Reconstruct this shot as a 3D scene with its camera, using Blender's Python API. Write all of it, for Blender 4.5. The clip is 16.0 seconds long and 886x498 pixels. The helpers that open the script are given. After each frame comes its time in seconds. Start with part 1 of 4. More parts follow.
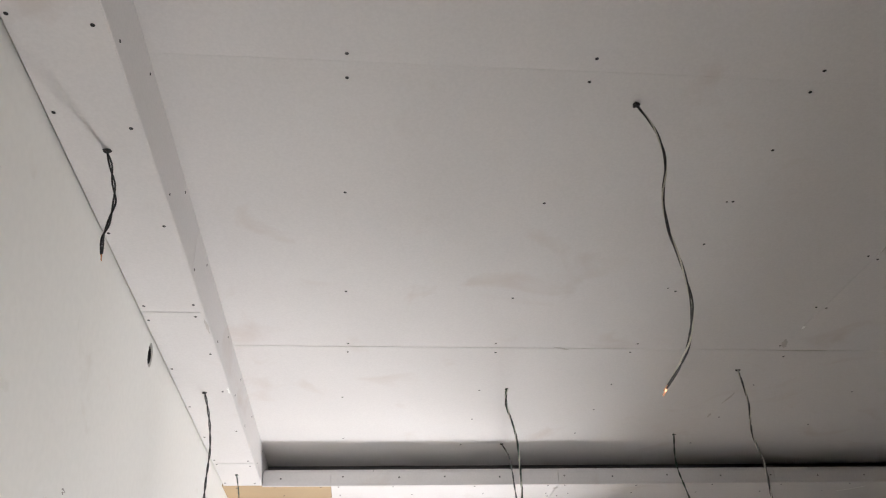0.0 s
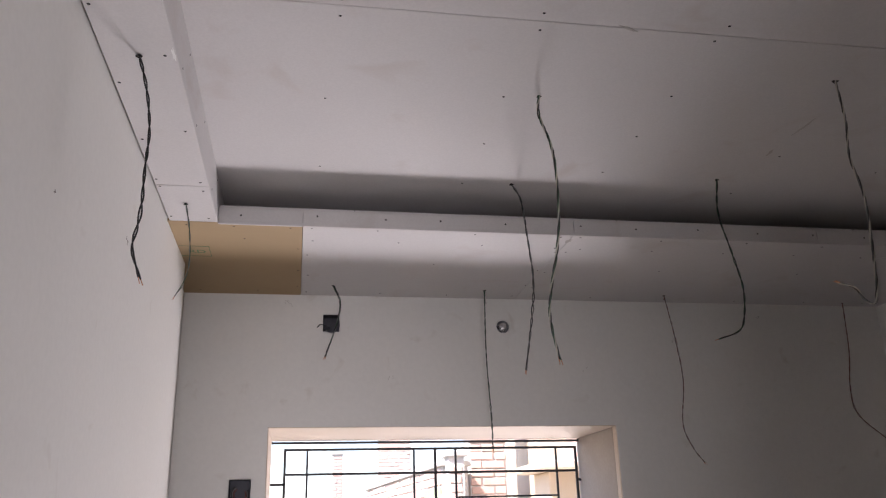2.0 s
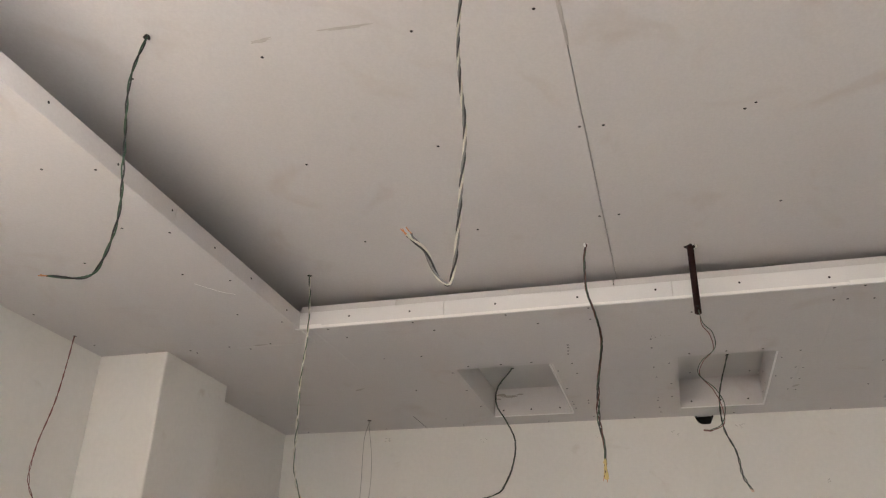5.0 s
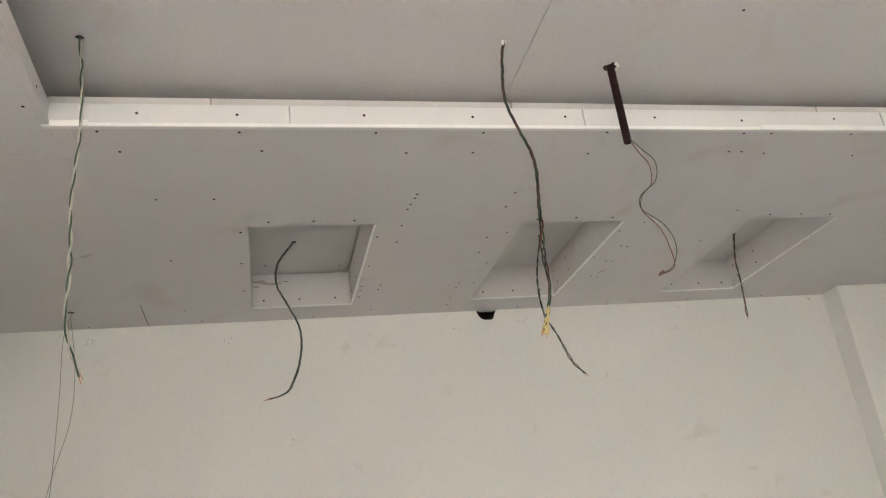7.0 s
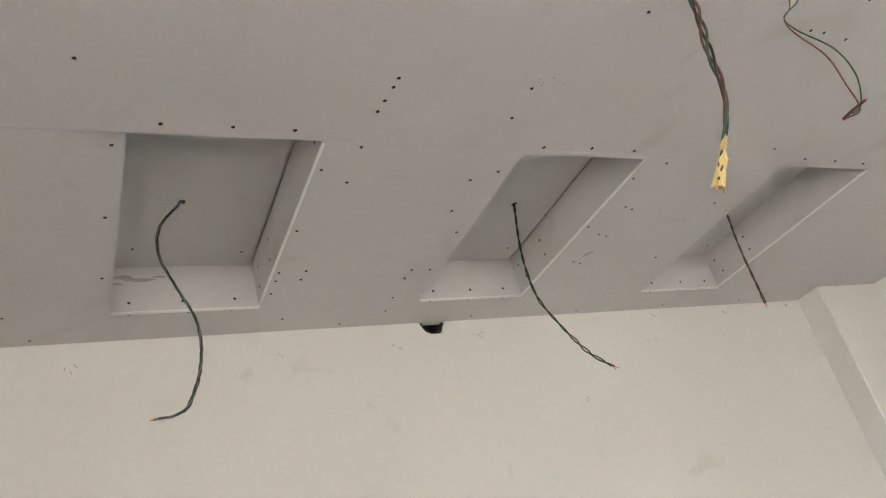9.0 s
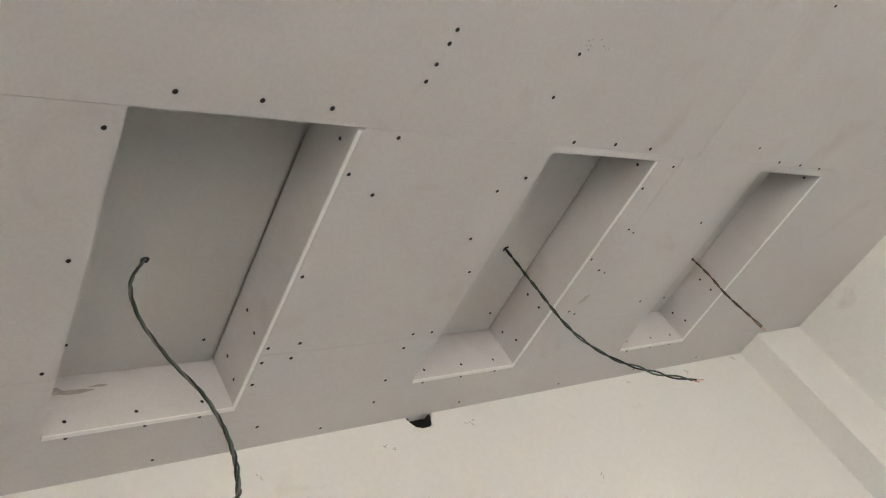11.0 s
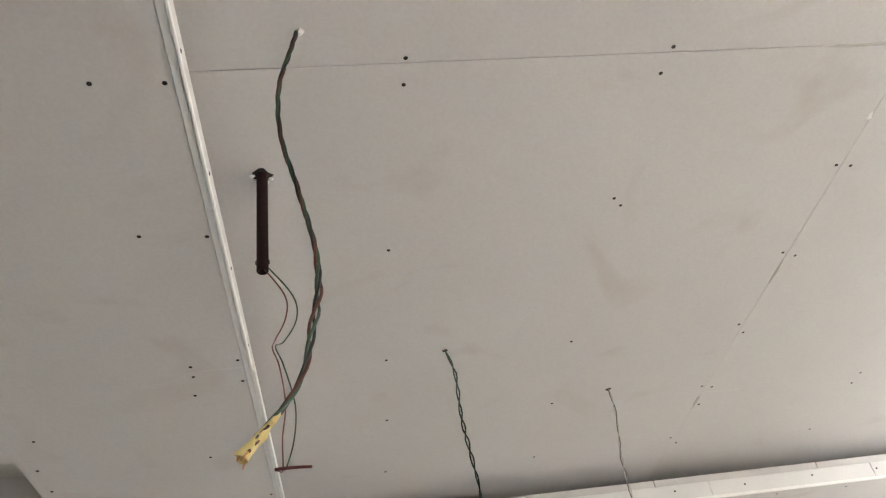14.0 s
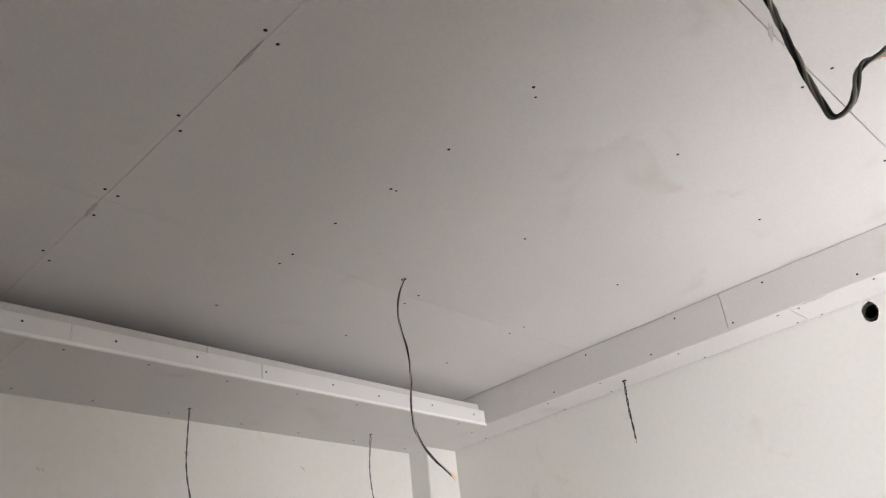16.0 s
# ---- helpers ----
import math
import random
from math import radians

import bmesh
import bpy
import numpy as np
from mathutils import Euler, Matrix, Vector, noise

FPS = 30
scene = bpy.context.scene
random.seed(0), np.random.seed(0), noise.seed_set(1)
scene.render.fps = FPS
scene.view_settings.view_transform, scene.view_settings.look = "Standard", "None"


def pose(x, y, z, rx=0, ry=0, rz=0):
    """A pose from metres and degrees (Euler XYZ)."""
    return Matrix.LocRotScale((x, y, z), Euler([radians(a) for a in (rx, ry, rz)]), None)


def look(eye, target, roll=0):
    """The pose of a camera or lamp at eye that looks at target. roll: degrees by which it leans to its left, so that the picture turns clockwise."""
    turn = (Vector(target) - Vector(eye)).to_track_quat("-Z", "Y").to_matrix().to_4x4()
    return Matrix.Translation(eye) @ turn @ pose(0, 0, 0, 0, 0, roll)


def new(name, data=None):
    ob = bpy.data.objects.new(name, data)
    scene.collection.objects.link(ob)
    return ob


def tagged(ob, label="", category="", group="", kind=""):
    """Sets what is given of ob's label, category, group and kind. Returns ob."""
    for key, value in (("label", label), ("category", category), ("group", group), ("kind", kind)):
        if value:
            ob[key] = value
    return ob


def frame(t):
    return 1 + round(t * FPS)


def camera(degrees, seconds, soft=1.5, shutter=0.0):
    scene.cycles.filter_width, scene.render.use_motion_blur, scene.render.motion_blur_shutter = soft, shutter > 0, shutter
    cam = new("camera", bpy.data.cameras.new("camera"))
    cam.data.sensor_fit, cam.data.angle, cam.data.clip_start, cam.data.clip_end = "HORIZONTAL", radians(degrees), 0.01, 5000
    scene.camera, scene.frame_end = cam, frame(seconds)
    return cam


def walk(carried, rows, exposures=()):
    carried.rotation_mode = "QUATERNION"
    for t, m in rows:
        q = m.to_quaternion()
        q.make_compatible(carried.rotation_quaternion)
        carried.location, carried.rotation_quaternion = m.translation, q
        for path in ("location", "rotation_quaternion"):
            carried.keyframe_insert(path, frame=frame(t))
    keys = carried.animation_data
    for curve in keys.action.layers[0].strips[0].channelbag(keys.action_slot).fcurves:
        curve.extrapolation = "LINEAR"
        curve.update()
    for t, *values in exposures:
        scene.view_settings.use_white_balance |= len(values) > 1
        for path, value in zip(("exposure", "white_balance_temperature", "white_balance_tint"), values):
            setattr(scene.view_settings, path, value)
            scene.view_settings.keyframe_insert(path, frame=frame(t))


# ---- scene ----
cam = camera(57.1, 16.0, soft=1.2)
PATH = [
    (0, (0.538, 0.941, 1.689), (0.733, 2.63, 2.742), -2.3),
    (0.5, (0.584, 1.121, 1.686), (0.773, 2.915, 2.549), -2.3),
    (1, (0.636, 1.252, 1.674), (0.881, 3.109, 2.375), -4.5),
    (1.5, (0.572, 1.422, 1.661), (0.863, 3.294, 2.302), -3.7),
    (2, (0.432, 1.694, 1.665), (0.77, 3.556, 2.313), -1.6),
    (2.5, (0.433, 1.974, 1.642), (0.817, 3.843, 2.242), -0.6),
    (3, (0.472, 2.258, 1.684), (1.018, 4.093, 2.26), -4.5),
    (3.5, (0.451, 2.515, 1.712), (1.572, 4.067, 2.294), -4.6),
    (4, (0.506, 2.668, 1.696), (1.934, 3.93, 2.302), -2.0),
    (4.2, (0.543, 2.749, 1.683), (2.081, 3.822, 2.377), 0.5),
    (6.3, (1.196, 3.564, 1.657), (3.027, 3.608, 2.46), -3.6),
    (6.5, (1.268, 3.627, 1.644), (3.108, 3.606, 2.427), -4.1),
    (7, (1.478, 3.841, 1.651), (3.272, 3.383, 2.409), -7.2),
    (7.5, (1.671, 3.948, 1.641), (3.411, 3.307, 2.389), -8.6),
    (8, (1.942, 3.954, 1.673), (3.581, 3.224, 2.557), -12.5),
    (8.2, (2.025, 3.952, 1.668), (3.659, 3.203, 2.546), -14.0),
    (10.3, (2.929, 4.089, 1.725), (4.081, 2.854, 2.796), -27.5),
    (10.5, (2.966, 4.139, 1.745), (4.033, 2.848, 2.839), -31.7),
    (11, (3.006, 4.207, 1.74), (4.053, 2.917, 2.852), -35.9),
    (11.5, (3.002, 4.22, 1.741), (4.01, 2.936, 2.896), -36.8),
    (12, (3.017, 4.188, 1.736), (3.717, 2.726, 2.908), -28.4),
    (12.5, (3.011, 4.167, 1.74), (3.226, 2.622, 2.991), -13.8),
    (13, (2.972, 4.157, 1.756), (2.941, 2.635, 3.053), -10.3),
    (13.5, (2.924, 4.1, 1.753), (2.728, 2.589, 3.049), -9.8),
    (14, (2.874, 4.009, 1.737), (2.602, 2.465, 2.979), -10.4),
    (14.5, (2.84, 3.899, 1.714), (2.582, 2.207, 2.75), -9.6),
    (15, (2.72, 3.81, 1.695), (2.334, 2.049, 2.561), -7.7),
    (15.5, (2.591, 3.67, 1.7), (1.744, 2.059, 2.529), -7.7),
    (16, (2.461, 3.512, 1.745), (1.156, 2.337, 2.701), -6.9),
]
EXPOSURES = [(0.0, 2.97, 6210, 11), (0.5, 2.67, 6355, 14), (1.0, 2.23, 6450, 19), (1.5, 2.05, 6250, 20), (2.0, 1.91, 6220, 21), (2.5, 1.78, 6240, 22), (3.0, 1.69, 6310, 23), (3.5, 2.77, 6480, 22), (4.2, 3.77, 6547, 18), (6.5, 4.6, 6358, 8), (7.5, 4.61, 6296, 8), (10.3, 4.92, 6290, 8), (12.0, 4.93, 6290, 8), (13.0, 4.68, 6290, 7), (14.0, 4.61, 6290, 7), (15.0, 4.1, 6290, 8), (15.5, 3.66, 6300, 10), (16.0, 3.34, 6200, 11)]
walk(cam, [(t, look(eye, target, roll)) for t, eye, target, roll in PATH], EXPOSURES)

# ---------------------------------------------------------------- sizes
Z_CEIL, Z_SOF, Z_TOP = 2.75, 2.62, 3.0        # raised ceiling, dropped border, slab
XE, YN, YS = 4.402, 5.09, 1.125               # east, north and south wall faces
X_TRAY0, X_TRAY1, Y_TRAY0, Y_TRAY1 = 0.157, 3.050, 1.547, 4.244
# sill is out of view, set low so the yard lamp reaches the south wall
WIN = (0.313, 1.788, 0.16, 2.066)              # window: x0, x1, sill, head
DOOR = (0.174, 1.065, 2.042)                    # door: x0, x1, head

# ---------------------------------------------------------------- world, sun, lamps
world = bpy.data.worlds.new("world")
scene.world = world
world.use_nodes = True
sky = world.node_tree.nodes.new("ShaderNodeTexSky")
sky.sky_type, sky.sun_disc = "NISHITA", False
sky.sun_elevation, sky.sun_rotation = radians(52), radians(250)
world.node_tree.links.new(sky.outputs[0], world.node_tree.nodes["Background"].inputs[0])
world.node_tree.nodes["Background"].inputs[1].default_value = 0.15

sun_data = bpy.data.lights.new("sun", "SUN")
sun_data.energy, sun_data.angle, sun_data.color = 5.0, radians(0.5), (1.0, 0.95, 0.86)
sun = new("sun", sun_data)
sun.matrix_world = look((-20, -8, 28), (0, 6, 0))


def area_lamp(name, eye, target, w, h, watts, colour, spread=180):
    d = bpy.data.lights.new(name, "AREA")
    d.shape, d.size, d.size_y, d.energy, d.color, d.spread = "RECTANGLE", w, h, watts, colour, radians(spread)
    ob = new(name, d)
    ob.matrix_world = look(eye, target)
    return ob


# added lamp out of view, standing in for light thrown up by the sunlit yard below the window
area_lamp("yard_bounce_lamp", (2.30, 7.4, -0.50), (1.05, 5.35, 1.30), 1.0, 1.2, 78, (1.0, 0.97, 0.95))
# added fill lamp in the closed hall behind the doorway; no window there
area_lamp("hall_fill", (0.7, -1.9, 1.3), (0.9, 1.2, 1.5), 1.6, 1.6, 33, (1.0, 0.97, 0.95))


# ---------------------------------------------------------------- materials
def material(name, colour, rough=0.8, metal=0.0, vary=0.0, scale=6.0, fine=0.0, fine_scale=120.0, bump=0.0, bump_scale=60.0, stain=None, stain_scale=2.2, stain_at=0.62):
    m = bpy.data.materials.new(name)
    m.use_nodes = True
    nt = m.node_tree
    p = nt.nodes["Principled BSDF"]
    p.inputs["Roughness"].default_value, p.inputs["Metallic"].default_value = rough, metal
    p.inputs["Base Color"].default_value = (*colour, 1)
    geo = nt.nodes.new("ShaderNodeNewGeometry")

    def tex(s, detail=4.0, dist=0.0):
        n = nt.nodes.new("ShaderNodeTexNoise")
        n.inputs["Scale"].default_value, n.inputs["Detail"].default_value, n.inputs["Distortion"].default_value = s, detail, dist
        nt.links.new(geo.outputs["Position"], n.inputs["Vector"])
        return n.outputs[0]

    def mixed(fac, a, b):
        n = nt.nodes.new("ShaderNodeMix")
        n.data_type = "RGBA"
        nt.links.new(fac, n.inputs[0])
        for sock, v in ((n.inputs[6], a), (n.inputs[7], b)):
            if isinstance(v, tuple):
                sock.default_value = (*v, 1)
            else:
                nt.links.new(v, sock)
        return n.outputs[2]

    out = None
    if vary:
        lo, hi = tuple(c * (1 - vary) for c in colour), tuple(min(1, c * (1 + vary)) for c in colour)
        out = mixed(tex(scale, 5.0, 0.4), lo, hi)
    if fine:
        r = nt.nodes.new("ShaderNodeMapRange")
        r.inputs[1].default_value, r.inputs[2].default_value, r.inputs[3].default_value, r.inputs[4].default_value = 0.35, 0.65, 0.0, fine
        nt.links.new(tex(fine_scale, 2.0), r.inputs[0])
        out = mixed(r.outputs[0], out or colour, tuple(c * 0.72 for c in colour))
    if stain:
        r = nt.nodes.new("ShaderNodeMapRange")
        r.inputs[1].default_value, r.inputs[2].default_value, r.inputs[3].default_value, r.inputs[4].default_value = stain_at, stain_at + 0.14, 0.0, 0.55
        nt.links.new(tex(stain_scale, 6.0, 0.8), r.inputs[0])
        out = mixed(r.outputs[0], out or colour, stain)
    if out:
        nt.links.new(out, p.inputs["Base Color"])
    if bump:
        b = nt.nodes.new("ShaderNodeBump")
        b.inputs["Strength"].default_value, b.inputs["Distance"].default_value = bump, 0.004
        nt.links.new(tex(bump_scale, 5.0), b.inputs["Height"])
        nt.links.new(b.outputs[0], p.inputs["Normal"])
    return m


BOARD = material("gypsum_board_paper", (0.67, 0.645, 0.630), 0.88, vary=0.045, scale=3.2, fine=0.16, fine_scale=170, bump=0.08, bump_scale=220, stain=(0.56, 0.50, 0.46), stain_scale=4.2, stain_at=0.60)
# greyer sheet, darkened further so the colour carries the niche's shade
NICHE = material("shaded_niche_board", (0.605, 0.588, 0.56), 0.9, vary=0.05, scale=4, fine=0.14, fine_scale=170, bump=0.08, bump_scale=220)
EDGE = material("gypsum_core", (0.92, 0.91, 0.89), 0.9, vary=0.05, scale=40, bump=0.2, bump_scale=300)
# lighter than BOARD: the lit look of east and south lips is in the colour
LIP = material("lit_trim_board", (0.78, 0.77, 0.76), 0.85, vary=0.03, scale=9, fine=0.08, fine_scale=200, bump=0.06, bump_scale=200)
SMUDGE = material("grey_smudged_filler", (0.52, 0.49, 0.46), 0.9, vary=0.15, scale=30, bump=0.2)
BROWN = material("tan_board_paper", (0.42, 0.30, 0.165), 0.85, vary=0.06, scale=5, fine=0.15, fine_scale=200, bump=0.04, bump_scale=260)
WALL = material("primed_plaster", (0.80, 0.785, 0.745), 0.82, vary=0.04, scale=1.8, fine=0.09, fine_scale=60, bump=0.16, bump_scale=26, stain=(0.58, 0.53, 0.46), stain_scale=7.0, stain_at=0.655)
# the hall's dimness is put into this brown base colour
HALL = material("dim_brown_plaster", (0.34, 0.28, 0.22), 0.9, vary=0.12, scale=3, fine=0.1, bump=0.2)
REVEAL = material("cream_reveal_paint", (0.60, 0.505, 0.41), 0.8, vary=0.06, scale=4, fine=0.1, fine_scale=60, bump=0.12, bump_scale=40)
CEMENT = material("grey_cement_plaster", (0.17, 0.165, 0.155), 0.95, vary=0.18, scale=6, fine=0.3, fine_scale=90, bump=0.4, bump_scale=90)
SCREED = material("cement_floor", (0.14, 0.133, 0.12), 0.9, vary=0.15, scale=2, fine=0.2, fine_scale=60, bump=0.2, bump_scale=50, stain=(0.2, 0.19, 0.17))
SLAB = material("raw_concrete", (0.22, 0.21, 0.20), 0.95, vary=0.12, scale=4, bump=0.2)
SCREW = material("black_phosphate_screw", (0.014, 0.013, 0.013), 0.6, 0.3, vary=0.2, scale=300)
# near-black colour stands in for shade inside holes, openings and joints
DARK = material("dark_hole_shade", (0.02, 0.018, 0.016), 0.85, vary=0.3, scale=90, bump=0.3)
IRON = material("black_painted_iron", (0.02, 0.02, 0.022), 0.45, 0.2, vary=0.3, scale=40, bump=0.1, bump_scale=120)
ROD = material("rusty_brown_steel", (0.020, 0.0075, 0.007), 0.6, 0.0, vary=0.35, scale=60, bump=0.25, bump_scale=150)
ROD.node_tree.nodes["Principled BSDF"].inputs["Specular IOR Level"].default_value = 0.15
RUB = material("grey_rubbed_dirt", (0.46, 0.43, 0.39), 0.9, vary=0.35, scale=60, fine=0.5, fine_scale=240)
# mottled dust, with the jamb's shade put into the darker base colour
DUSTY_SHADE = material("dusty_shaded_plaster", (0.38, 0.335, 0.29), 0.92, vary=0.16, scale=5, fine=0.22, fine_scale=70, bump=0.3, bump_scale=50, stain=(0.34, 0.31, 0.26), stain_scale=6.0, stain_at=0.56)
BROWNISH = material("brown_wire_sheath", (0.10, 0.034, 0.02), 0.45, vary=0.2, scale=120)
WOOD = material("brown_door_wood", (0.16, 0.105, 0.065), 0.6, vary=0.25, scale=14, fine=0.3, fine_scale=80, bump=0.15)
BOX = material("dark_grey_steel_box", (0.035, 0.035, 0.045), 0.5, 0.3, vary=0.3, scale=50)
FOIL = material("crumpled_foil", (0.80, 0.80, 0.82), 0.25, 0.9, vary=0.2, scale=90, bump=0.6, bump_scale=120)
PVC = material("grey_pvc", (0.22, 0.22, 0.23), 0.3, vary=0.2, scale=70)
GREEN = material("green_wire_sheath", (0.030, 0.072, 0.040), 0.4, vary=0.3, scale=120)
BLACK = material("black_wire_sheath", (0.012, 0.012, 0.012), 0.4, vary=0.2, scale=120)
WHITE = material("cream_wire_sheath", (0.52, 0.50, 0.42), 0.45, vary=0.15, scale=120)
GREY = material("grey_wire_sheath", (0.16, 0.16, 0.15), 0.45, vary=0.2, scale=120)
RED = material("red_wire_sheath", (0.17, 0.05, 0.04), 0.4, vary=0.2, scale=120)
YELLOW = material("yellow_tape", (0.66, 0.53, 0.22), 0.5, vary=0.2, scale=60, bump=0.2)
COPPER = material("bare_copper", (0.65, 0.30, 0.14), 0.35, 0.9, vary=0.1, scale=200)
INK = material("green_stamp_ink", (0.10, 0.20, 0.09), 0.8, vary=0.3, scale=120)
# brick and mortar colours are paled to imitate washed-out glare
BRICK = material("glare_paled_brick", (0.45, 0.32, 0.27), 0.9, vary=0.35, scale=5, fine=0.3, fine_scale=60, bump=0.4, bump_scale=50)
MORTAR = material("grey_mortar", (0.44, 0.42, 0.39), 0.95, vary=0.2, scale=8, fine=0.2, bump=0.4)
HOUSE = material("tan_house_render", (0.50, 0.40, 0.29), 0.9, vary=0.12, scale=1.2, fine=0.1, bump=0.2, stain=(0.30, 0.26, 0.21), stain_scale=1.6)
YARD = material("dusty_ground", (0.19, 0.165, 0.135), 0.95, vary=0.2, scale=0.8, fine=0.3, fine_scale=20, bump=0.4, bump_scale=8)
MOSS = material("mossy_cement", (0.22, 0.26, 0.16), 0.95, vary=0.35, scale=2.5, fine=0.3, bump=0.3)
SCUFF = material("pencil_and_dirt", (0.34, 0.31, 0.28), 0.9, vary=0.3, scale=60)


# ---------------------------------------------------------------- mesh helpers
def part(name, bm, mat, parent=None, label="", smooth=False):
    bmesh.ops.recalc_face_normals(bm, faces=bm.faces)
    me = bpy.data.meshes.new(name)
    bm.to_mesh(me)
    bm.free()
    me.materials.append(mat)
    if smooth:
        for f in me.polygons:
            f.use_smooth = True
    ob = new(name, me)
    if parent is not None:
        ob.parent = parent
    if label:
        tagged(ob, label)
    return ob


def empty(name, at=(0, 0, 0), **tags):
    ob = new(name)
    ob.empty_display_size = 0.05
    ob.location = at
    return tagged(ob, **tags)


def box(bm, x0, x1, y0, y1, z0, z1, bevel=0.0):
    r = bmesh.ops.create_cube(bm, size=1.0)
    for v in r["verts"]:
        v.co = Vector((x0 + (v.co.x + 0.5) * (x1 - x0), y0 + (v.co.y + 0.5) * (y1 - y0), z0 + (v.co.z + 0.5) * (z1 - z0)))
    if bevel:
        es = {e for v in r["verts"] for e in v.link_edges}
        bmesh.ops.bevel(bm, geom=list(es), offset=bevel, segments=1, affect="EDGES", profile=0.5)


def prism(bm, outline, holes, place, depth):
    """A plate: flat outline with holes, set into space by place(u, v, w), w from 0 to depth."""
    edges = []
    for loop in (outline, *holes):
        vs = [bm.verts.new(place(u, v, 0)) for u, v in loop]
        edges += [bm.edges.new((vs[i], vs[(i + 1) % len(vs)])) for i in range(len(vs))]
    faces = [g for g in bmesh.ops.triangle_fill(bm, use_beauty=True, edges=edges)["geom"] if isinstance(g, bmesh.types.BMFace)]
    moved = [g for g in bmesh.ops.extrude_face_region(bm, geom=faces)["geom"] if isinstance(g, bmesh.types.BMVert)]
    shift = Vector(place(0, 0, depth)) - Vector(place(0, 0, 0))
    bmesh.ops.translate(bm, verts=moved, vec=shift)
    return bm


def ring(cx, cy, r, n=14, rough=0.0, seed=0, stretch=1.0):
    rnd = random.Random(seed)
    return [(cx + r * (1 + rough * (rnd.random() - 0.5)) * math.cos(2 * math.pi * i / n), cy + stretch * r * (1 + rough * (rnd.random() - 0.5)) * math.sin(2 * math.pi * i / n)) for i in range(n)]


def rect(u0, u1, v0, v1):
    return [(u0, v0), (u1, v0), (u1, v1), (u0, v1)]


def tube(bm, pts, r, sides=6, taper=1.0):
    """A round tube along points, closed at both ends."""
    rings, prev = [], None
    for i, p in enumerate(pts):
        d = (pts[min(i + 1, len(pts) - 1)] - pts[max(i - 1, 0)]).normalized()
        if prev is None:
            prev = d.orthogonal().normalized()
        n = (prev - d * prev.dot(d)).normalized()
        prev, b = n, d.cross(n)
        rr = r * (1 + (taper - 1) * i / max(1, len(pts) - 1))
        rings.append([bm.verts.new(p + rr * (math.cos(2 * math.pi * k / sides) * n + math.sin(2 * math.pi * k / sides) * b)) for k in range(sides)])
    for a, b in zip(rings, rings[1:]):
        for k in range(sides):
            bm.faces.new((a[k], a[(k + 1) % sides], b[(k + 1) % sides], b[k]))
    bm.faces.new(rings[0][::-1])
    bm.faces.new(rings[-1])


def spline(ctrl, steps):
    out = []
    P = [ctrl[0] * 2 - ctrl[1], *ctrl, ctrl[-1] * 2 - ctrl[-2]]
    for i in range(1, len(P) - 2):
        a, b, c, d = P[i - 1], P[i], P[i + 1], P[i + 2]
        for k in range(steps):
            t = k / steps
            out.append(0.5 * ((2 * b) + (c - a) * t + (2 * a - 5 * b + 4 * c - d) * t * t + (3 * b - a - 3 * c + d) * t ** 3))
    out.append(ctrl[-1].copy())
    return out


# ---------------------------------------------------------------- walls, floor, slab
xz = lambda y: (lambda u, v, w: (u, y + w, v))
yz = lambda x: (lambda u, v, w: (x + w, u, v))
xy = lambda z: (lambda u, v, w: (u, v, z + w))

bm = prism(bmesh.new(), rect(-0.35, 3.165, 0, Z_TOP),
           [rect(WIN[0], WIN[1], WIN[2], WIN[3]), ring(1.306, 2.494, 0.029, 16, 0.12, 3), rect(0.523, 0.593, 2.462, 2.536), rect(0.172, 0.257, 1.783, 1.866)], xz(YN), 0.30)
wall_n = tagged(part("wall_north", bm, WALL), "cream-white primed plaster wall with a grilled window", "wall", kind="structure")
bm = prism(bmesh.new(), rect(-0.35, 3.165, 0, Z_TOP), [rect(WIN[0], WIN[1], WIN[2], WIN[3])], xz(YN + 0.30), 0.24)
part("outer_leaf", bm, REVEAL, wall_n)
bm = bmesh.new()
box(bm, 3.165, 3.60, 4.813, 5.63, 0, Z_TOP, 0.004)
tagged(part("column_north_east", bm, WALL), "white plastered column projecting from the window wall", "column", kind="structure")
bm = bmesh.new()
box(bm, 3.60, 4.70, 4.937, 5.63, 0, Z_TOP)
tagged(part("wall_north_return", bm, WALL), "white plaster wall beside the projecting column", "wall", kind="structure")
bm = prism(bmesh.new(), rect(0.90, 4.937, 0, Z_TOP), [ring(2.953, 2.617, 0.040, 14, 0.25, 5)], yz(XE), 0.25)
tagged(part("wall_east", bm, WALL), "white primed plaster wall with a rough conduit hole", "wall", kind="structure")
bm = prism(bmesh.new(), [(-0.30, 0), (DOOR[0], 0), (DOOR[0], DOOR[2]), (DOOR[1], DOOR[2]), (DOOR[1], 0), (XE, 0), (XE, Z_TOP), (-0.30, Z_TOP)],
           [ring(2.104, 2.614, 0.040, 14, 0.2, 7), ring(1.977, 2.546, 0.030, 16, 0.12, 8)], xz(YS), -0.13)
tagged(part("wall_south", bm, WALL), "bright white plaster wall with a doorway and two conduit holes", "wall", kind="structure")
bm = bmesh.new()
box(bm, 4.296, XE + 0.05, YS - 0.05, 1.433, 0, Z_TOP, 0.004)
tagged(part("column_south_east", bm, WALL), "white plastered corner column", "column", kind="structure")
bm = bmesh.new()
box(bm, -0.05, 0.165, YS - 0.05, 1.228, 0, Z_TOP, 0.004)
tagged(part("column_south_west", bm, WALL), "slim white plastered corner column beside the doorway", "column", kind="structure")
bm = prism(bmesh.new(), rect(1.0, 4.70, 0, Z_TOP), [ring(2.918, 2.584, 0.024, 16, 0.2, 9, 1.35)], yz(0), -0.30)
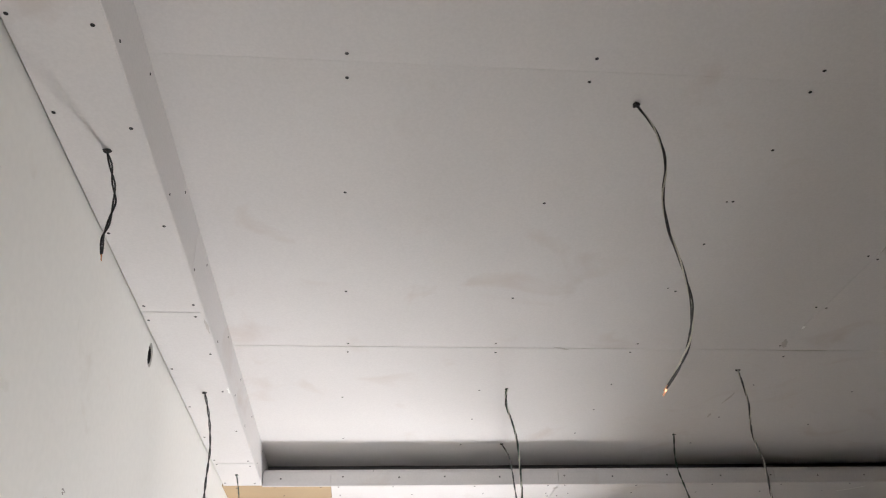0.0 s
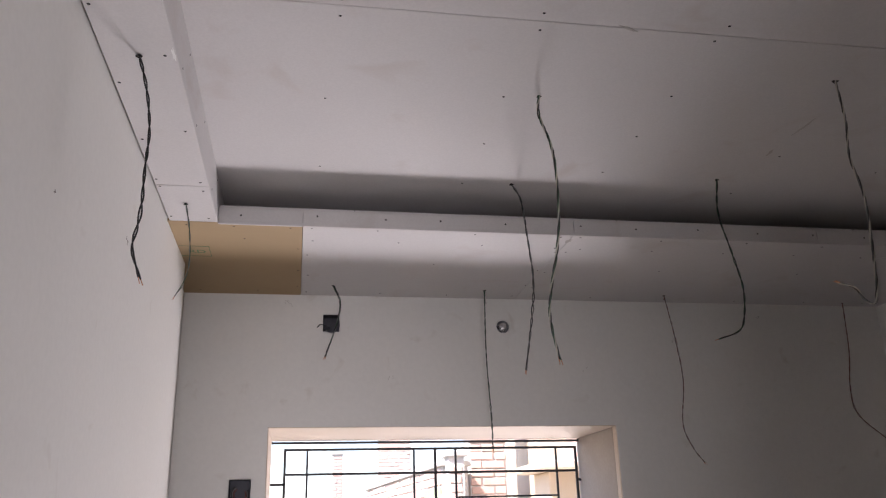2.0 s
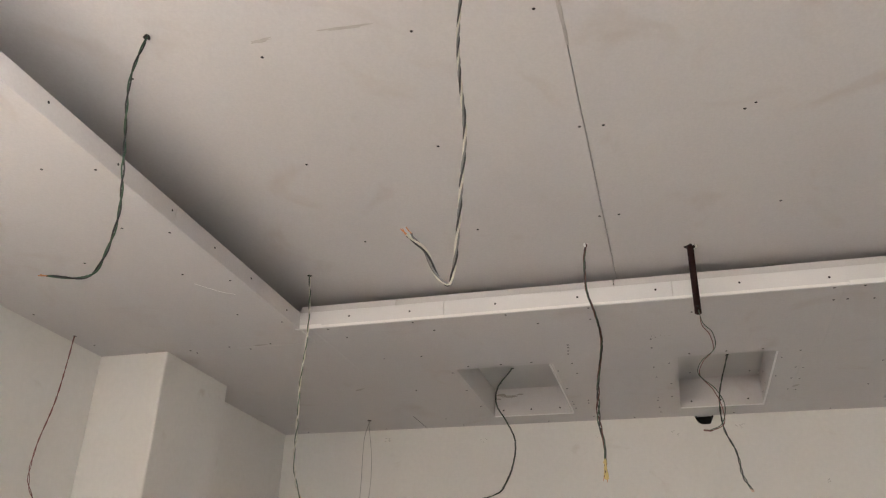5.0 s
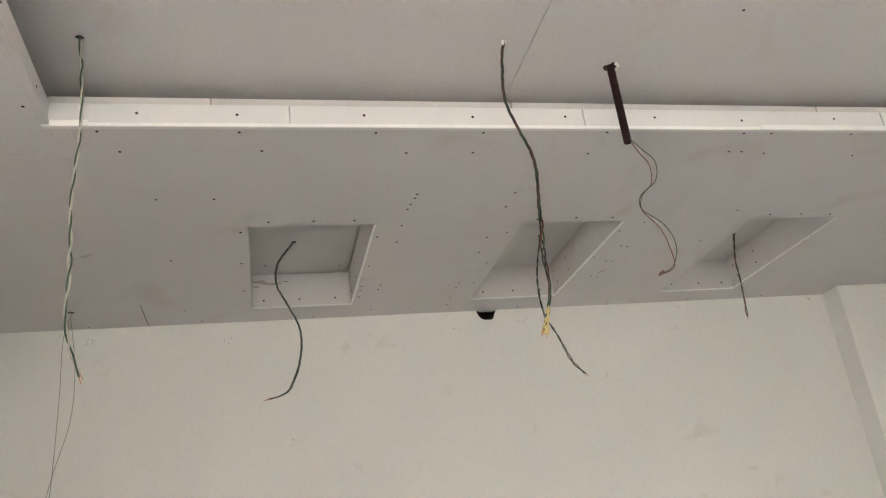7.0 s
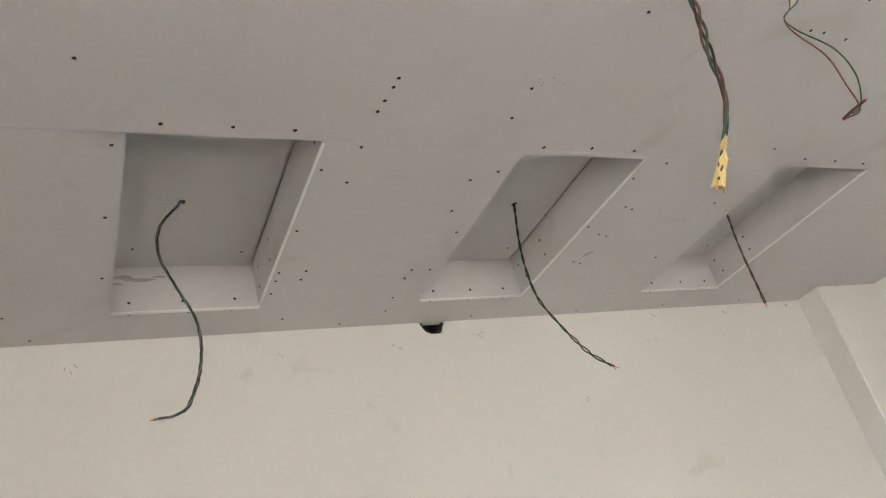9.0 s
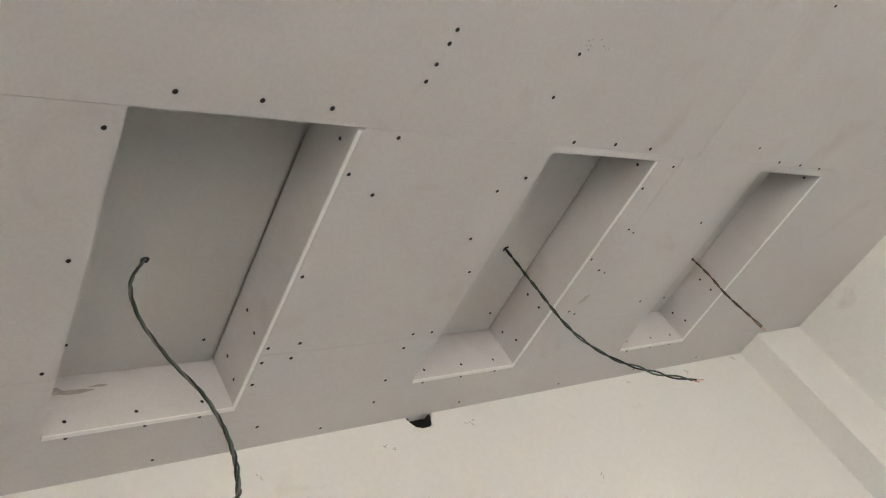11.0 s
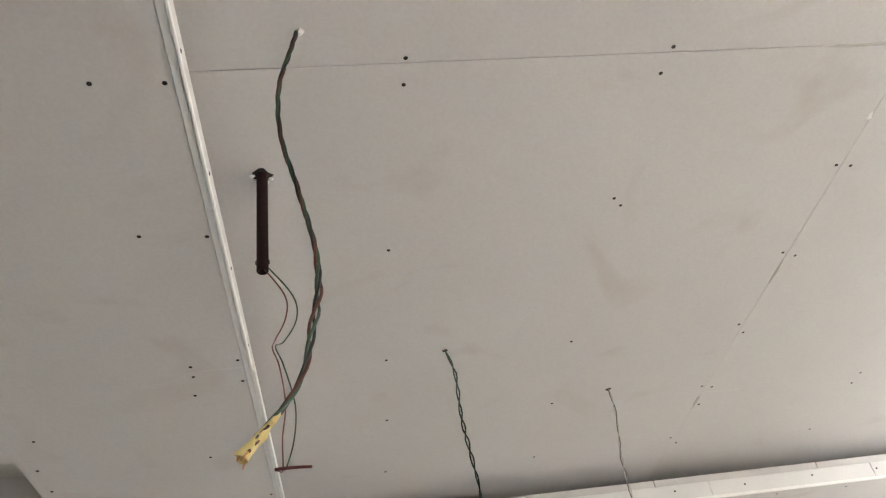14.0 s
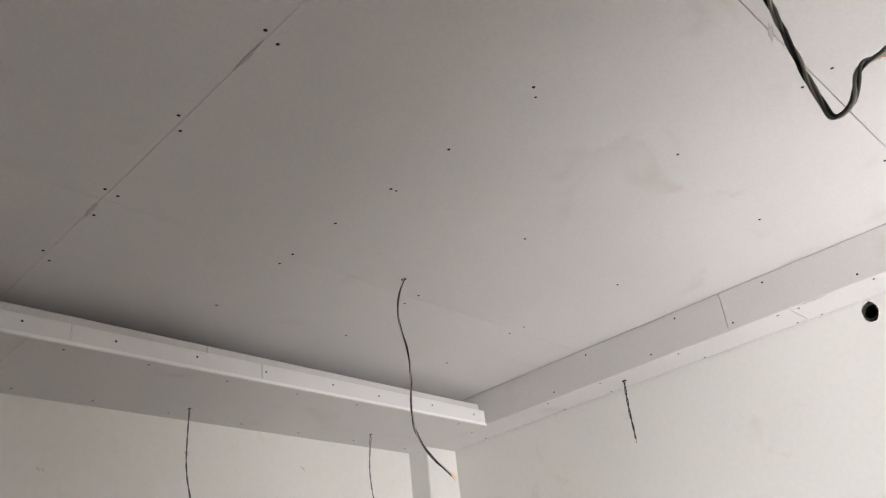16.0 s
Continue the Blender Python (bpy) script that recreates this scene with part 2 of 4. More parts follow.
tagged(part("wall_west", bm, WALL), "smooth cream-white plaster wall with an oval conduit hole", "wall", kind="structure")
bm = bmesh.new()
box(bm, -0.30, -0.05, 4.70, YN + 0.1, 0, Z_TOP)
tagged(part("wall_west_recess", bm, WALL), "white plaster wall set back beside the window wall", "wall", kind="structure")
bm = bmesh.new()
box(bm, -0.4, 4.8, 0.99, 5.63, -0.12, 0.0)
tagged(part("floor", bm, SCREED), "bare grey cement floor", "floor", kind="structure")
bm = bmesh.new()
box(bm, -0.4, 4.8, 0.95, 5.63, Z_TOP, Z_TOP + 0.15)
tagged(part("concrete_slab", bm, SLAB), "raw concrete slab above the false ceiling", "slab", kind="structure")

# hall behind the doorway
hall = tagged(new("hall", None), "plain plastered hall outside the doorway", "hall", kind="structure")
for nm, b in (("hall_wall", (-0.9, -0.75, -2.2, 0.99, 0, 2.9)), ("hall_wall", (2.2, 2.35, -2.2, 0.99, 0, 2.9)), ("hall_wall", (-0.9, 2.35, -2.35, -2.2, 0, 2.9)),
              ("hall_floor", (-0.9, 2.35, -2.35, 0.99, -0.12, 0)), ("hall_ceiling", (-0.9, 2.35, -2.35, 0.99, 2.9, 3.0))):
    bm = bmesh.new()
    box(bm, *b)
    part(nm, bm, SCREED if nm == "hall_floor" else HALL, hall)
bm = bmesh.new()
box(bm, -0.9, -0.30, 0.99, 1.12, 0, Z_TOP)
part("hall_wall", bm, HALL, hall)

# cement band below the primed plaster
rnd = random.Random(4)


def cement_band(name, place, u0, u1, top, slope=0.0):
    n = max(6, int((u1 - u0) / 0.025))
    edge, drift = [], 0.0
    for i in range(n + 1):
        drift = 0.8 * drift + rnd.uniform(-0.006, 0.006)
        f = i / n
        edge.append((u0 + f * (u1 - u0), top + slope * f + drift))
    bm = prism(bmesh.new(), [(u0, 0.0), (u1, 0.0), *edge[::-1]], [], place, 0.003)
    tagged(part(name, bm, CEMENT), "rough grey cement plaster below the primed wall", "plaster", kind="structure")


cement_band("plaster_band_north", xz(YN - 0.003), 1.93, 3.165, 1.660, 0.01)
cement_band("plaster_band_column_side", yz(3.162), 4.816, YN - 0.003, 1.650)
cement_band("plaster_band_column", xz(4.810), 3.165, 3.60, 1.600)
cement_band("plaster_band_return", xz(4.934), 3.60, XE - 0.003, 1.610)
# only the north end is known; the unseen rest is added to cut bounce
cement_band("plaster_band_east", yz(XE - 0.003), 1.436, 4.934, 1.600, 0.045)
# unseen band added to lower the light bounced off this wall
cement_band("bounce_band_north_west", xz(YN - 0.003), -0.05, 0.25, 1.60)

# ---------------------------------------------------------------- raised ceiling of gypsum boards
GAP = 0.0009


def ceiling_board(bm, x0, x1, y0, y1, taper0=False, taper1=False):
    x0, x1, y0, y1 = x0 + 0.0005, x1 - 0.0005, y0 + (0.0003 if taper0 else GAP), y1 - (0.0003 if taper1 else GAP)
    prof = [(y0, Z_CEIL + 0.0125), (y0, Z_CEIL + (0.0021 if taper0 else 0.001))]
    prof += [(y0 + 0.052, Z_CEIL)] if taper0 else [(y0 + 0.002, Z_CEIL)]
    prof += [(y1 - 0.052, Z_CEIL)] if taper1 else [(y1 - 0.002, Z_CEIL)]
    prof += [(y1, Z_CEIL + (0.0021 if taper1 else 0.001)), (y1, Z_CEIL + 0.0125)]
    ends = [[bm.verts.new((x, y, z)) for y, z in prof] for x in (x0, x1)]
    n = len(prof)
    for i in range(n):
        bm.faces.new((ends[0][i], ends[0][(i + 1) % n], ends[1][(i + 1) % n], ends[1][i]))
    bm.faces.new(ends[0])
    bm.faces.new(ends[1][::-1])


SEAM_X, SEAM_Y0, SEAM_Y1 = 1.868, 2.015, 3.214
bm = bmesh.new()
for x0, x1 in ((0.02, SEAM_X), (SEAM_X, 3.22)):
    ceiling_board(bm, x0, x1, 1.38, SEAM_Y0, False, True)
    ceiling_board(bm, x0, x1, SEAM_Y0, SEAM_Y1, True, False)
    ceiling_board(bm, x0 - (0.0009 if x0 == SEAM_X else 0), x1 + (0.0006 if x1 == SEAM_X else 0), SEAM_Y1, 4.42)
ceiling = tagged(part("ceiling", bm, BOARD), "off-white gypsum board tray ceiling with open joints", "ceiling", kind="structure")

# dropped border
bm = bmesh.new()


def soffit(bm, x0, x1, y0, y1, GAP=0.0005):
    box(bm, x0 + GAP, x1 - GAP, y0 + GAP, y1 - GAP, Z_SOF, Z_SOF + 0.0125, 0.0012)


NICHES = ((3.577, 4.243, 3.498, 3.846), (3.590, 4.247, 2.722, 3.048), (3.596, 4.254, 1.953, 2.271))
T = 0.012
soffit(bm, 0.005, X_TRAY0, 1.10, 2.750, 0.0018)
soffit(bm, 0.005, X_TRAY0, 2.750, 3.953, 0.0018)
soffit(bm, 0.005, X_TRAY0, 3.953, Y_TRAY1, 0.0012)
soffit(bm, 0.428, 1.362, Y_TRAY1, YN + 0.02)
soffit(bm, 1.362, 3.187, Y_TRAY1, YN + 0.02)
soffit(bm, X_TRAY0, 1.816, 1.10, Y_TRAY0)
soffit(bm, 1.816, 3.000, 1.10, Y_TRAY0)
soffit(bm, 3.000, 3.560, 1.10, Y_TRAY0)
soffit(bm, X_TRAY1, 3.187, Y_TRAY1 - 0.039, Y_TRAY1)
# east side: three runs of sheets, cut round the niches
XW, SEAM_W, SEAM_E, G = X_TRAY1 + 0.005, 3.5745, 4.098, 0.0003
prism(bm, [(XW, Y_TRAY0), (3.560, Y_TRAY0), (3.560, 1.10), (SEAM_W - G, 1.10), (SEAM_W - G, 2.582 - G), (XW, 2.582 - G)], [], xy(Z_SOF), 0.0125)
prism(bm, [(XW, 2.582 + G), (SEAM_W - G, 2.582 + G), (SEAM_W - G, 4.205 - G), (XW, 4.205 - G)], [], xy(Z_SOF), 0.0125)
prism(bm, rect(3.187 + G, XE + 0.02, 4.205 + G, 5.0), [], xy(Z_SOF), 0.0125)
for y0, y1, some in ((1.10, 2.630 - G, NICHES[2:]), (2.630 + G, 4.205 - G, NICHES[1::-1])):
    runs = [y0] + [v for n in some for v in (n[2] - T, n[3])] + [y1]
    for v0, v1 in zip(runs[::2], runs[1::2]):
        prism(bm, rect(SEAM_W + G, SEAM_E - G, v0, v1), [], xy(Z_SOF), 0.0125)
    for n in some:
        if n[0] - SEAM_W > 0.005:
            prism(bm, rect(SEAM_W + G, n[0], n[2] - T, n[3]), [], xy(Z_SOF), 0.0125)
    comb = [(SEAM_E + G, y0)]
    for n in some:
        comb += [(SEAM_E + G, n[2] - T), (n[1] + T, n[2] - T), (n[1] + T, n[3]), (SEAM_E + G, n[3])]
    prism(bm, comb + [(SEAM_E + G, y1), (XE + 0.02, y1), (XE + 0.02, y0)], [], xy(Z_SOF), 0.0125)
part("soffit", bm, BOARD, ceiling, "dropped border of off-white gypsum boards")
bm = bmesh.new()
box(bm, -0.08, 0.428 - GAP, Y_TRAY1 + GAP, YN + 0.02, Z_SOF, Z_SOF + 0.0125, 0.0012)
brown = part("soffit_panel", bm, BROWN, ceiling, "tan paper face of a reversed board")

# upright of the west side, cove backs
bm = bmesh.new()
box(bm, X_TRAY0 - 0.0125, X_TRAY0, Y_TRAY0 - 0.15, 2.56, Z_SOF + 0.001, Z_CEIL - 0.002, 0.001)
box(bm, X_TRAY0 - 0.0125, X_TRAY0, 2.563, 4.40, Z_SOF + 0.001, Z_CEIL - 0.002, 0.001)
part("upright", bm, BOARD, ceiling)
bm = bmesh.new()
box(bm, 0.1, 3.20, 1.385, 1.397, Z_SOF + 0.014, Z_CEIL - 0.001)
box(bm, 3.20, 3.212, 1.385, 4.412, Z_SOF + 0.014, Z_CEIL - 0.001)
part("cove_back", bm, BOARD, ceiling)
# north back takes the dark SLAB colour to deepen the cove's shade
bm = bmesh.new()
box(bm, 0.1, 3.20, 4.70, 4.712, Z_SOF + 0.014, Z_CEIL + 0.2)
part("cove_back", bm, SLAB, ceiling, "dark back of the cove, shade put into its colour")

# cove lips: low fascia with a bead, and a strip set behind it
def lip(name, along, at, sign, a0, a1, joints, thick=(), top=2.706, bead=None):
    bm = bmesh.new()

    def bar(s0, s1, d0, d1, z0, z1, bev):
        p = sorted((at + sign * d0, at + sign * d1))
        if along == "x":
            box(bm, s0, s1, p[0], p[1], z0, z1, bev)
        else:
            box(bm, p[0], p[1], s0, s1, z0, z1, bev)

    cuts = [a0, *joints, a1]
    for s0, s1 in zip(cuts, cuts[1:]):
        bar(s0 + 0.0008, s1 - 0.0008, 0.0, 0.0125, 2.618, 2.674, 0.0012)
    # north lip (bead given) takes darker BOARD in place of its shade
    fascia = part(name, bm, LIP if bead is None else BOARD, ceiling, "cove lip with a stepped edge")
    bm = bmesh.new()
    for s0, s1 in zip(cuts, cuts[1:]):
        bar(s0 + (0.17 if s0 != a0 else 0) + 0.001, s1 + (0.17 if s1 != a1 else 0) - 0.001, 0.024, 0.036, 2.633, top, 0.0012)
    part("rear_strip", bm, BOARD, fascia, "greyer board strip behind the lip")
    bm = bmesh.new()
    bar(a0, a1, -0.0045, 0.0003, 2.6155, 2.6245, 0.001)
    for s0, s1 in thick:
        bar(s0, s1, -0.0085, -0.004, 2.6135, 2.6275, 0.001)
    part("bead", bm, bead or EDGE, fascia, "white corner bead")


lip("cove_lip", "x", Y_TRAY1, 1, X_TRAY0, X_TRAY1, (0.428, 1.362, 2.3), top=2.690, bead=BOARD)
lip("cove_lip", "x", Y_TRAY0, -1, X_TRAY0, X_TRAY1, (1.15, 1.72, 2.4))
lip("cove_lip", "y", X_TRAY1, 1, Y_TRAY0 - 0.0125, Y_TRAY1 + 0.0125, (2.20, 3.05, 3.75), ((Y_TRAY0, 2.575), (4.165, Y_TRAY1)))

# three rectangular niches in the east border
for x0, x1, y0, y1 in NICHES:
    bm = bmesh.new()
    zt, zb = 2.744, Z_SOF - 0.003
    box(bm, x0 - T, x0 - 0.001, y0 - T, y1 + T, Z_SOF + 0.013, zt)
    box(bm, x0, x1 + T, y1 + 0.001, y1 + T, Z_SOF + 0.013, zt)
    box(bm, x1, x1 + T, y0 - T, y1, zb, zt, 0.0015)
    box(bm, x0, x1, y0 - T, y0, zb + 0.002, zt, 0.0015)
    niche = part("niche_frame", bm, BOARD, ceiling, "cut board sides of a recessed niche")
    # panel colour holds part of the recess shade
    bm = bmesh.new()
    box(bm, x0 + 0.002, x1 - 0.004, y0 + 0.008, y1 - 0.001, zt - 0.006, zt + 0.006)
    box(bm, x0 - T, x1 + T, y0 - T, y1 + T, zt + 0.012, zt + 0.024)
    part("niche_top", bm, NICHE, niche, "greyer board closing the niche, some shade put into its tone")
    bm = bmesh.new()
    box(bm, x1 - 0.001, x1 + T - 0.002, y0 - 0.004, y1 - 0.001, zb - 0.0012, zb + 0.001)
    box(bm, x0 + 0.002, x1 - 0.0015, y0 - 0.0055, y0 + 0.001, zb - 0.0002, zb + 0.003)
    part("cut_edge", bm, EDGE, niche, "bright cut gypsum edge")

# screws, all in one mesh
bm = bmesh.new()
rnd = random.Random(12)


def screw(p, n, r=0.0037):
    n = Vector(n)
    a = n.orthogonal().normalized()
    b = n.cross(a)
    p = Vector(p)
    k = 8
    lo = [bm.verts.new(p + r * (math.cos(2 * math.pi * i / k) * a + math.sin(2 * math.pi * i / k) * b) + 0.0001 * n) for i in range(k)]
    hi = [bm.verts.new(p + r * 0.8 * (math.cos(2 * math.pi * i / k) * a + math.sin(2 * math.pi * i / k) * b) + 0.0009 * n) for i in range(k)]
    mid = bm.verts.new(p + 0.0003 * n)
    for i in range(k):
        bm.faces.new((lo[i], lo[(i + 1) % k], hi[(i + 1) % k], hi[i]))
        bm.faces.new((hi[i], hi[(i + 1) % k], mid))


def jit(a=0.012):
    return rnd.uniform(-a, a)


DOWN = (0, 0, -1)


def row(z, x, ys, r=0.0038, drift=0.006):
    for y in ys:
        screw((x + jit(drift), y, z), DOWN, r)


def column(z, y, xs, r=0.0038, drift=0.006):
    for x in xs:
        screw((x, y + jit(drift), z), DOWN, r)


# raised boards: a line of screws along each hidden batten
row(Z_CEIL, 0.500, (1.70, 1.994, 2.055, 2.415, 2.867, 3.192, 3.253))
row(Z_CEIL, 0.473, (3.626, 4.057), 0.0034)
row(Z_CEIL, 0.952, (1.71, 1.980, 2.040, 2.436, 2.892, 3.183, 3.248, 3.560, 3.842, 4.139))
row(Z_CEIL, 1.392, (1.692, 1.985, 2.043, 2.221, 2.410, 2.595, 2.838, 3.175, 3.238, 3.501, 3.741, 4.000))
row(Z_CEIL, 1.372, (2.411, 2.821), 0.003, 0.002)
row(Z_CEIL, 1.852, (1.70, 1.949, 2.048, 2.325, 2.635, 2.919, 3.180), 0.0038, 0.008)
row(Z_CEIL, 1.880, (1.74, 2.058, 2.365, 2.650, 2.923, 3.185), 0.0038, 0.004)
row(Z_CEIL, 1.904, (3.261, 3.501, 3.82, 4.123), 0.0036)
row(Z_CEIL, 2.310, (1.71, 2.044, 2.355, 3.172, 3.225, 3.56, 3.90))
row(Z_CEIL, 2.322, (2.868,), 0.0038, 0.0)
row(Z_CEIL, 2.304, (2.846,), 0.0034, 0.0)
row(Z_CEIL, 2.762, (1.72, 2.043, 2.346, 2.758), 0.0038, 0.002)
row(Z_CEIL, 2.741, (3.172, 3.224, 3.566, 3.906), 0.0038, 0.003)
# narrow west border
row(Z_SOF, 0.019, (1.42, 1.815, 2.029, 2.40, 2.719, 2.794, 3.091, 3.380, 3.66, 3.912, 3.962, 4.202), 0.0038, 0.003)
row(Z_SOF, 0.134, (1.45, 1.830, 2.064, 2.369, 2.710, 2.772, 2.991, 3.256, 3.604, 3.924, 3.987, 4.211), 0.0038, 0.003)
for y in (1.9, 2.3, 2.62, 2.95, 3.3, 3.65, 4.0):
    screw((X_TRAY0, y + jit(0.04), 2.642), (1, 0, 0), 0.0034)
    screw((X_TRAY0, y + 0.12 + jit(0.04), 2.727), (1, 0, 0), 0.0034)
for i in range(13):
    x = 0.22 + i * 0.228
    for yl, n in ((Y_TRAY1, (0, -1, 0)), (Y_TRAY0, (0, 1, 0))):
        sg = -n[1]
        screw((x + jit(0.03), yl, 2.650 + jit(0.005)), n, 0.0034)
        screw((x + 0.1 + jit(0.03), yl + sg * 0.028, 2.682 if sg > 0 else 2.694), n, 0.0032)
for i in range(11):
    y = 1.63 + i * 0.245
    screw((X_TRAY1, y + jit(0.03), 2.648 + jit(0.005)), (-1, 0, 0), 0.0034)
    screw((X_TRAY1 + 0.028, y + 0.1 + jit(0.03), 2.694), (-1, 0, 0), 0.0032)
# north border
column(Z_SOF, 4.276, (0.055, 0.205, 0.388, 0.458, 0.678, 1.015, 1.322, 1.393, 1.70, 2.03, 2.34, 2.647, 2.982))
column(Z_SOF, 4.389, (0.233, 0.463, 0.763, 1.063, 1.336, 1.433, 1.712, 2.00, 2.29, 2.578, 2.893), 0.0036)
column(Z_SOF, 5.040, (0.02, 0.25, 0.449, 0.76, 1.05, 1.34, 1.70, 2.05, 2.40, 2.75, 3.05), 0.0036)
row(Z_SOF, 0.405, (4.485, 4.741, 4.96), 0.0034, 0.012)
row(Z_SOF, 0.449, (4.55, 4.80), 0.0034, 0.008)
row(Z_SOF, 1.352, (4.433, 4.66, 4.87), 0.0034)
row(Z_SOF, 1.387, (4.431, 4.682, 4.90), 0.0034)
column(Z_SOF, 4.640, (0.925, 1.848, 2.45), 0.0034, 0.02)
row(Z_SOF, 3.170, (4.406, 4.565, 4.723, 4.90))
row(Z_SOF, 3.204, (4.50, 4.713, 4.86), 0.0036)
for i in range(12):
    x = 0.25 + i * 0.245
    for y in (1.505, 1.170):
        screw((x + jit(0.02), y + jit(), Z_SOF), DOWN, 0.0036)
# east border: edge lines, then the battens between the niches
row(Z_SOF, 3.073, (1.60, 1.952, 2.290, 2.530, 2.610, 2.987, 3.300, 3.556, 3.86, 4.153), 0.0038, 0.004)
row(Z_SOF, 3.166, (2.489, 2.562, 2.600, 2.998, 3.304, 3.470, 3.811, 4.12), 0.0038, 0.008)
row(Z_SOF, 3.183, (1.30, 1.669, 2.20), 0.0036)
column(Z_SOF, 3.414, (3.588, 3.706, 4.073, 4.115, 4.328), 0.0041, 0.004)
column(Z_SOF, 3.478, (3.665, 3.893, 4.078, 4.119, 4.183), 0.0039, 0.003)
column(Z_SOF, 3.132, (3.388, 3.476, 3.688, 3.809, 4.083, 4.127, 4.234, 4.311), 0.0038, 0.004)
column(Z_SOF, 3.079, (3.654, 3.902, 4.083), 0.0038, 0.002)
column(Z_SOF, 2.644, (3.602, 3.787, 3.919, 4.062), 0.0036, 0.002)
column(Z_SOF, 2.616, (3.797, 3.928, 4.074), 0.0034, 0.003)
column(Z_SOF, 2.700, (3.666, 3.881), 0.0036, 0.002)
column(Z_SOF, 2.361, (3.529, 3.766, 4.05), 0.0036)
column(Z_SOF, 3.873, (3.610, 3.839, 4.08), 0.0040)
column(Z_SOF, 4.08, (3.40, 3.80, 4.25), 0.0036, 0.03)
row(Z_SOF, 4.377, (1.40, 1.75, 2.10, 2.45, 2.832, 3.246, 3.625, 4.02, 4.40, 4.80), 0.0036, 0.004)
screw((3.402, 3.930, Z_SOF), DOWN)
for x0, x1, y0, y1 in NICHES:
    for f in (0.15, 0.5, 0.87):
        y = y0 + f * (y1 - y0)
        screw((x0 - 0.028 + jit(0.005), y + jit(), Z_SOF), DOWN, 0.0042)
        screw((x1 + 0.018, y + jit(), Z_SOF), DOWN)
        screw((x1, y + jit(), 2.642), (-1, 0, 0))
    for f in (0.06, 0.22, 0.5, 0.72, 0.92):
        x = x0 + f * (x1 - x0)
        if f < 0.2 or f > 0.6:
            screw((x + jit(), y0, 2.652), (0, 1, 0))
            screw((x + jit(0.02), y0, 2.700), (0, 1, 0))
    for x, y in ((x0 + 0.06, y0 + 0.05), (x0 + 0.05, y1 - 0.03), (x1 - 0.07, y0 + 0.04), (x1 - 0.09, y1 - 0.05)):
        screw((x, y, 2.738), DOWN)
for x, y in ((3.389, 3.405), (3.413, 3.407), (3.450, 3.412), (3.481, 3.416)):
    screw((x, y, Z_SOF), DOWN, 0.0040)
screws = part("screw_heads", bm, SCREW, ceiling, "small black countersunk drywall screws")
screws["kind"] = "stuff"

# sooty rub marks on the inner side of the first niche
rnd = random.Random(77)
bm = bmesh.new()
for y, z, w, h in ((3.815, 2.712, 0.030, 0.007), (3.775, 2.704, 0.045, 0.005), (3.73, 2.711, 0.02, 0.003), (3.828, 2.694, 0.016, 0.004)):
    ring_v = [bm.verts.new((NICHES[0][1] - 0.0006, min(3.845, y + w * rnd.uniform(0.6, 1.1) * math.cos(a)), z + h * rnd.uniform(0.5, 1.2) * math.sin(a))) for a in (math.pi * i / 7 for i in range(14))]
    bm.faces.new(ring_v)
part("rub_mark", bm, RUB, ceiling, "dark dirt rubbed on the board")

# open end of a joint at the east wall, a chalky scrape, pencil dots
bm = bmesh.new()
box(bm, 4.18, XE - 0.004, 4.2038, 4.2062, Z_SOF - 0.0004, Z_SOF + 0.002)
part("open_joint", bm, DARK, ceiling, "dark open joint between two boards")
bm = bmesh.new()
tube(bm, spline([Vector((2.645, 4.392, Z_SOF)), Vector((2.689, 4.363, Z_SOF)), Vector((2.720, 4.340, Z_SOF)), Vector((2.742, 4.312, Z_SOF))], 5), 0.0013, 5)
part("chalk_scrape", bm, EDGE, ceiling, "white scrape on the board")
bm = bmesh.new()
rnd = random.Random(5)
for k in range(9):
    screw((3.366 + 0.012 * jit(1), 3.10 + 0.032 * jit(1), Z_SOF), DOWN, rnd.uniform(0.0009, 0.0017))
part("pencil_dots", bm, SCUFF, ceiling, "small grey pencil dots")

# smears of joint filler and torn paper along the joints
def smear(x, y, z, w, h, turn, seed):
    rs = random.Random(seed)
    bm = bmesh.new()
    n = 16
    ca, sa = math.cos(radians(turn)), math.sin(radians(turn))
    rim, low = [], []
    for i in range(n):
        a = 2 * math.pi * i / n
        q = rs.uniform(0.55, 1.1)
        u, v = w * q * math.cos(a), h * q * math.sin(a)
        rim.append(bm.verts.new((x + u * ca - v * sa, y + u * sa + v * ca, z - 0.0002)))
        u, v = u * 0.6, v * 0.6
        low.append(bm.verts.new((x + u * ca - v * sa, y + u * sa + v * ca, z - rs.uniform(0.0010, 0.0022))))
    for i in range(n):
        bm.faces.new((rim[i], rim[(i + 1) % n], low[(i + 1) % n], low[i]))
    bm.faces.new(low)
    part("filler_smear", bm, EDGE if seed in (1, 21, 25) else SMUDGE, ceiling, "dried smear of joint filler")


for k, (x, y, w, h, turn) in enumerate(((1.865, 3.165, 0.035, 0.010, 70), (1.872, 3.05, 0.012, 0.006, 80), (1.16, 3.214, 0.030, 0.006, 20), (1.95, 3.214, 0.10, 0.005, 0), (1.868, 2.58, 0.005, 0.05, 0), (1.868, 3.62, 0.005, 0.06, 4), (1.863, 3.80, 0.006, 0.03, -5), (1.868, 1.97, 0.006, 0.05, 0))):
    smear(x, y, Z_CEIL, w, h, turn, k)
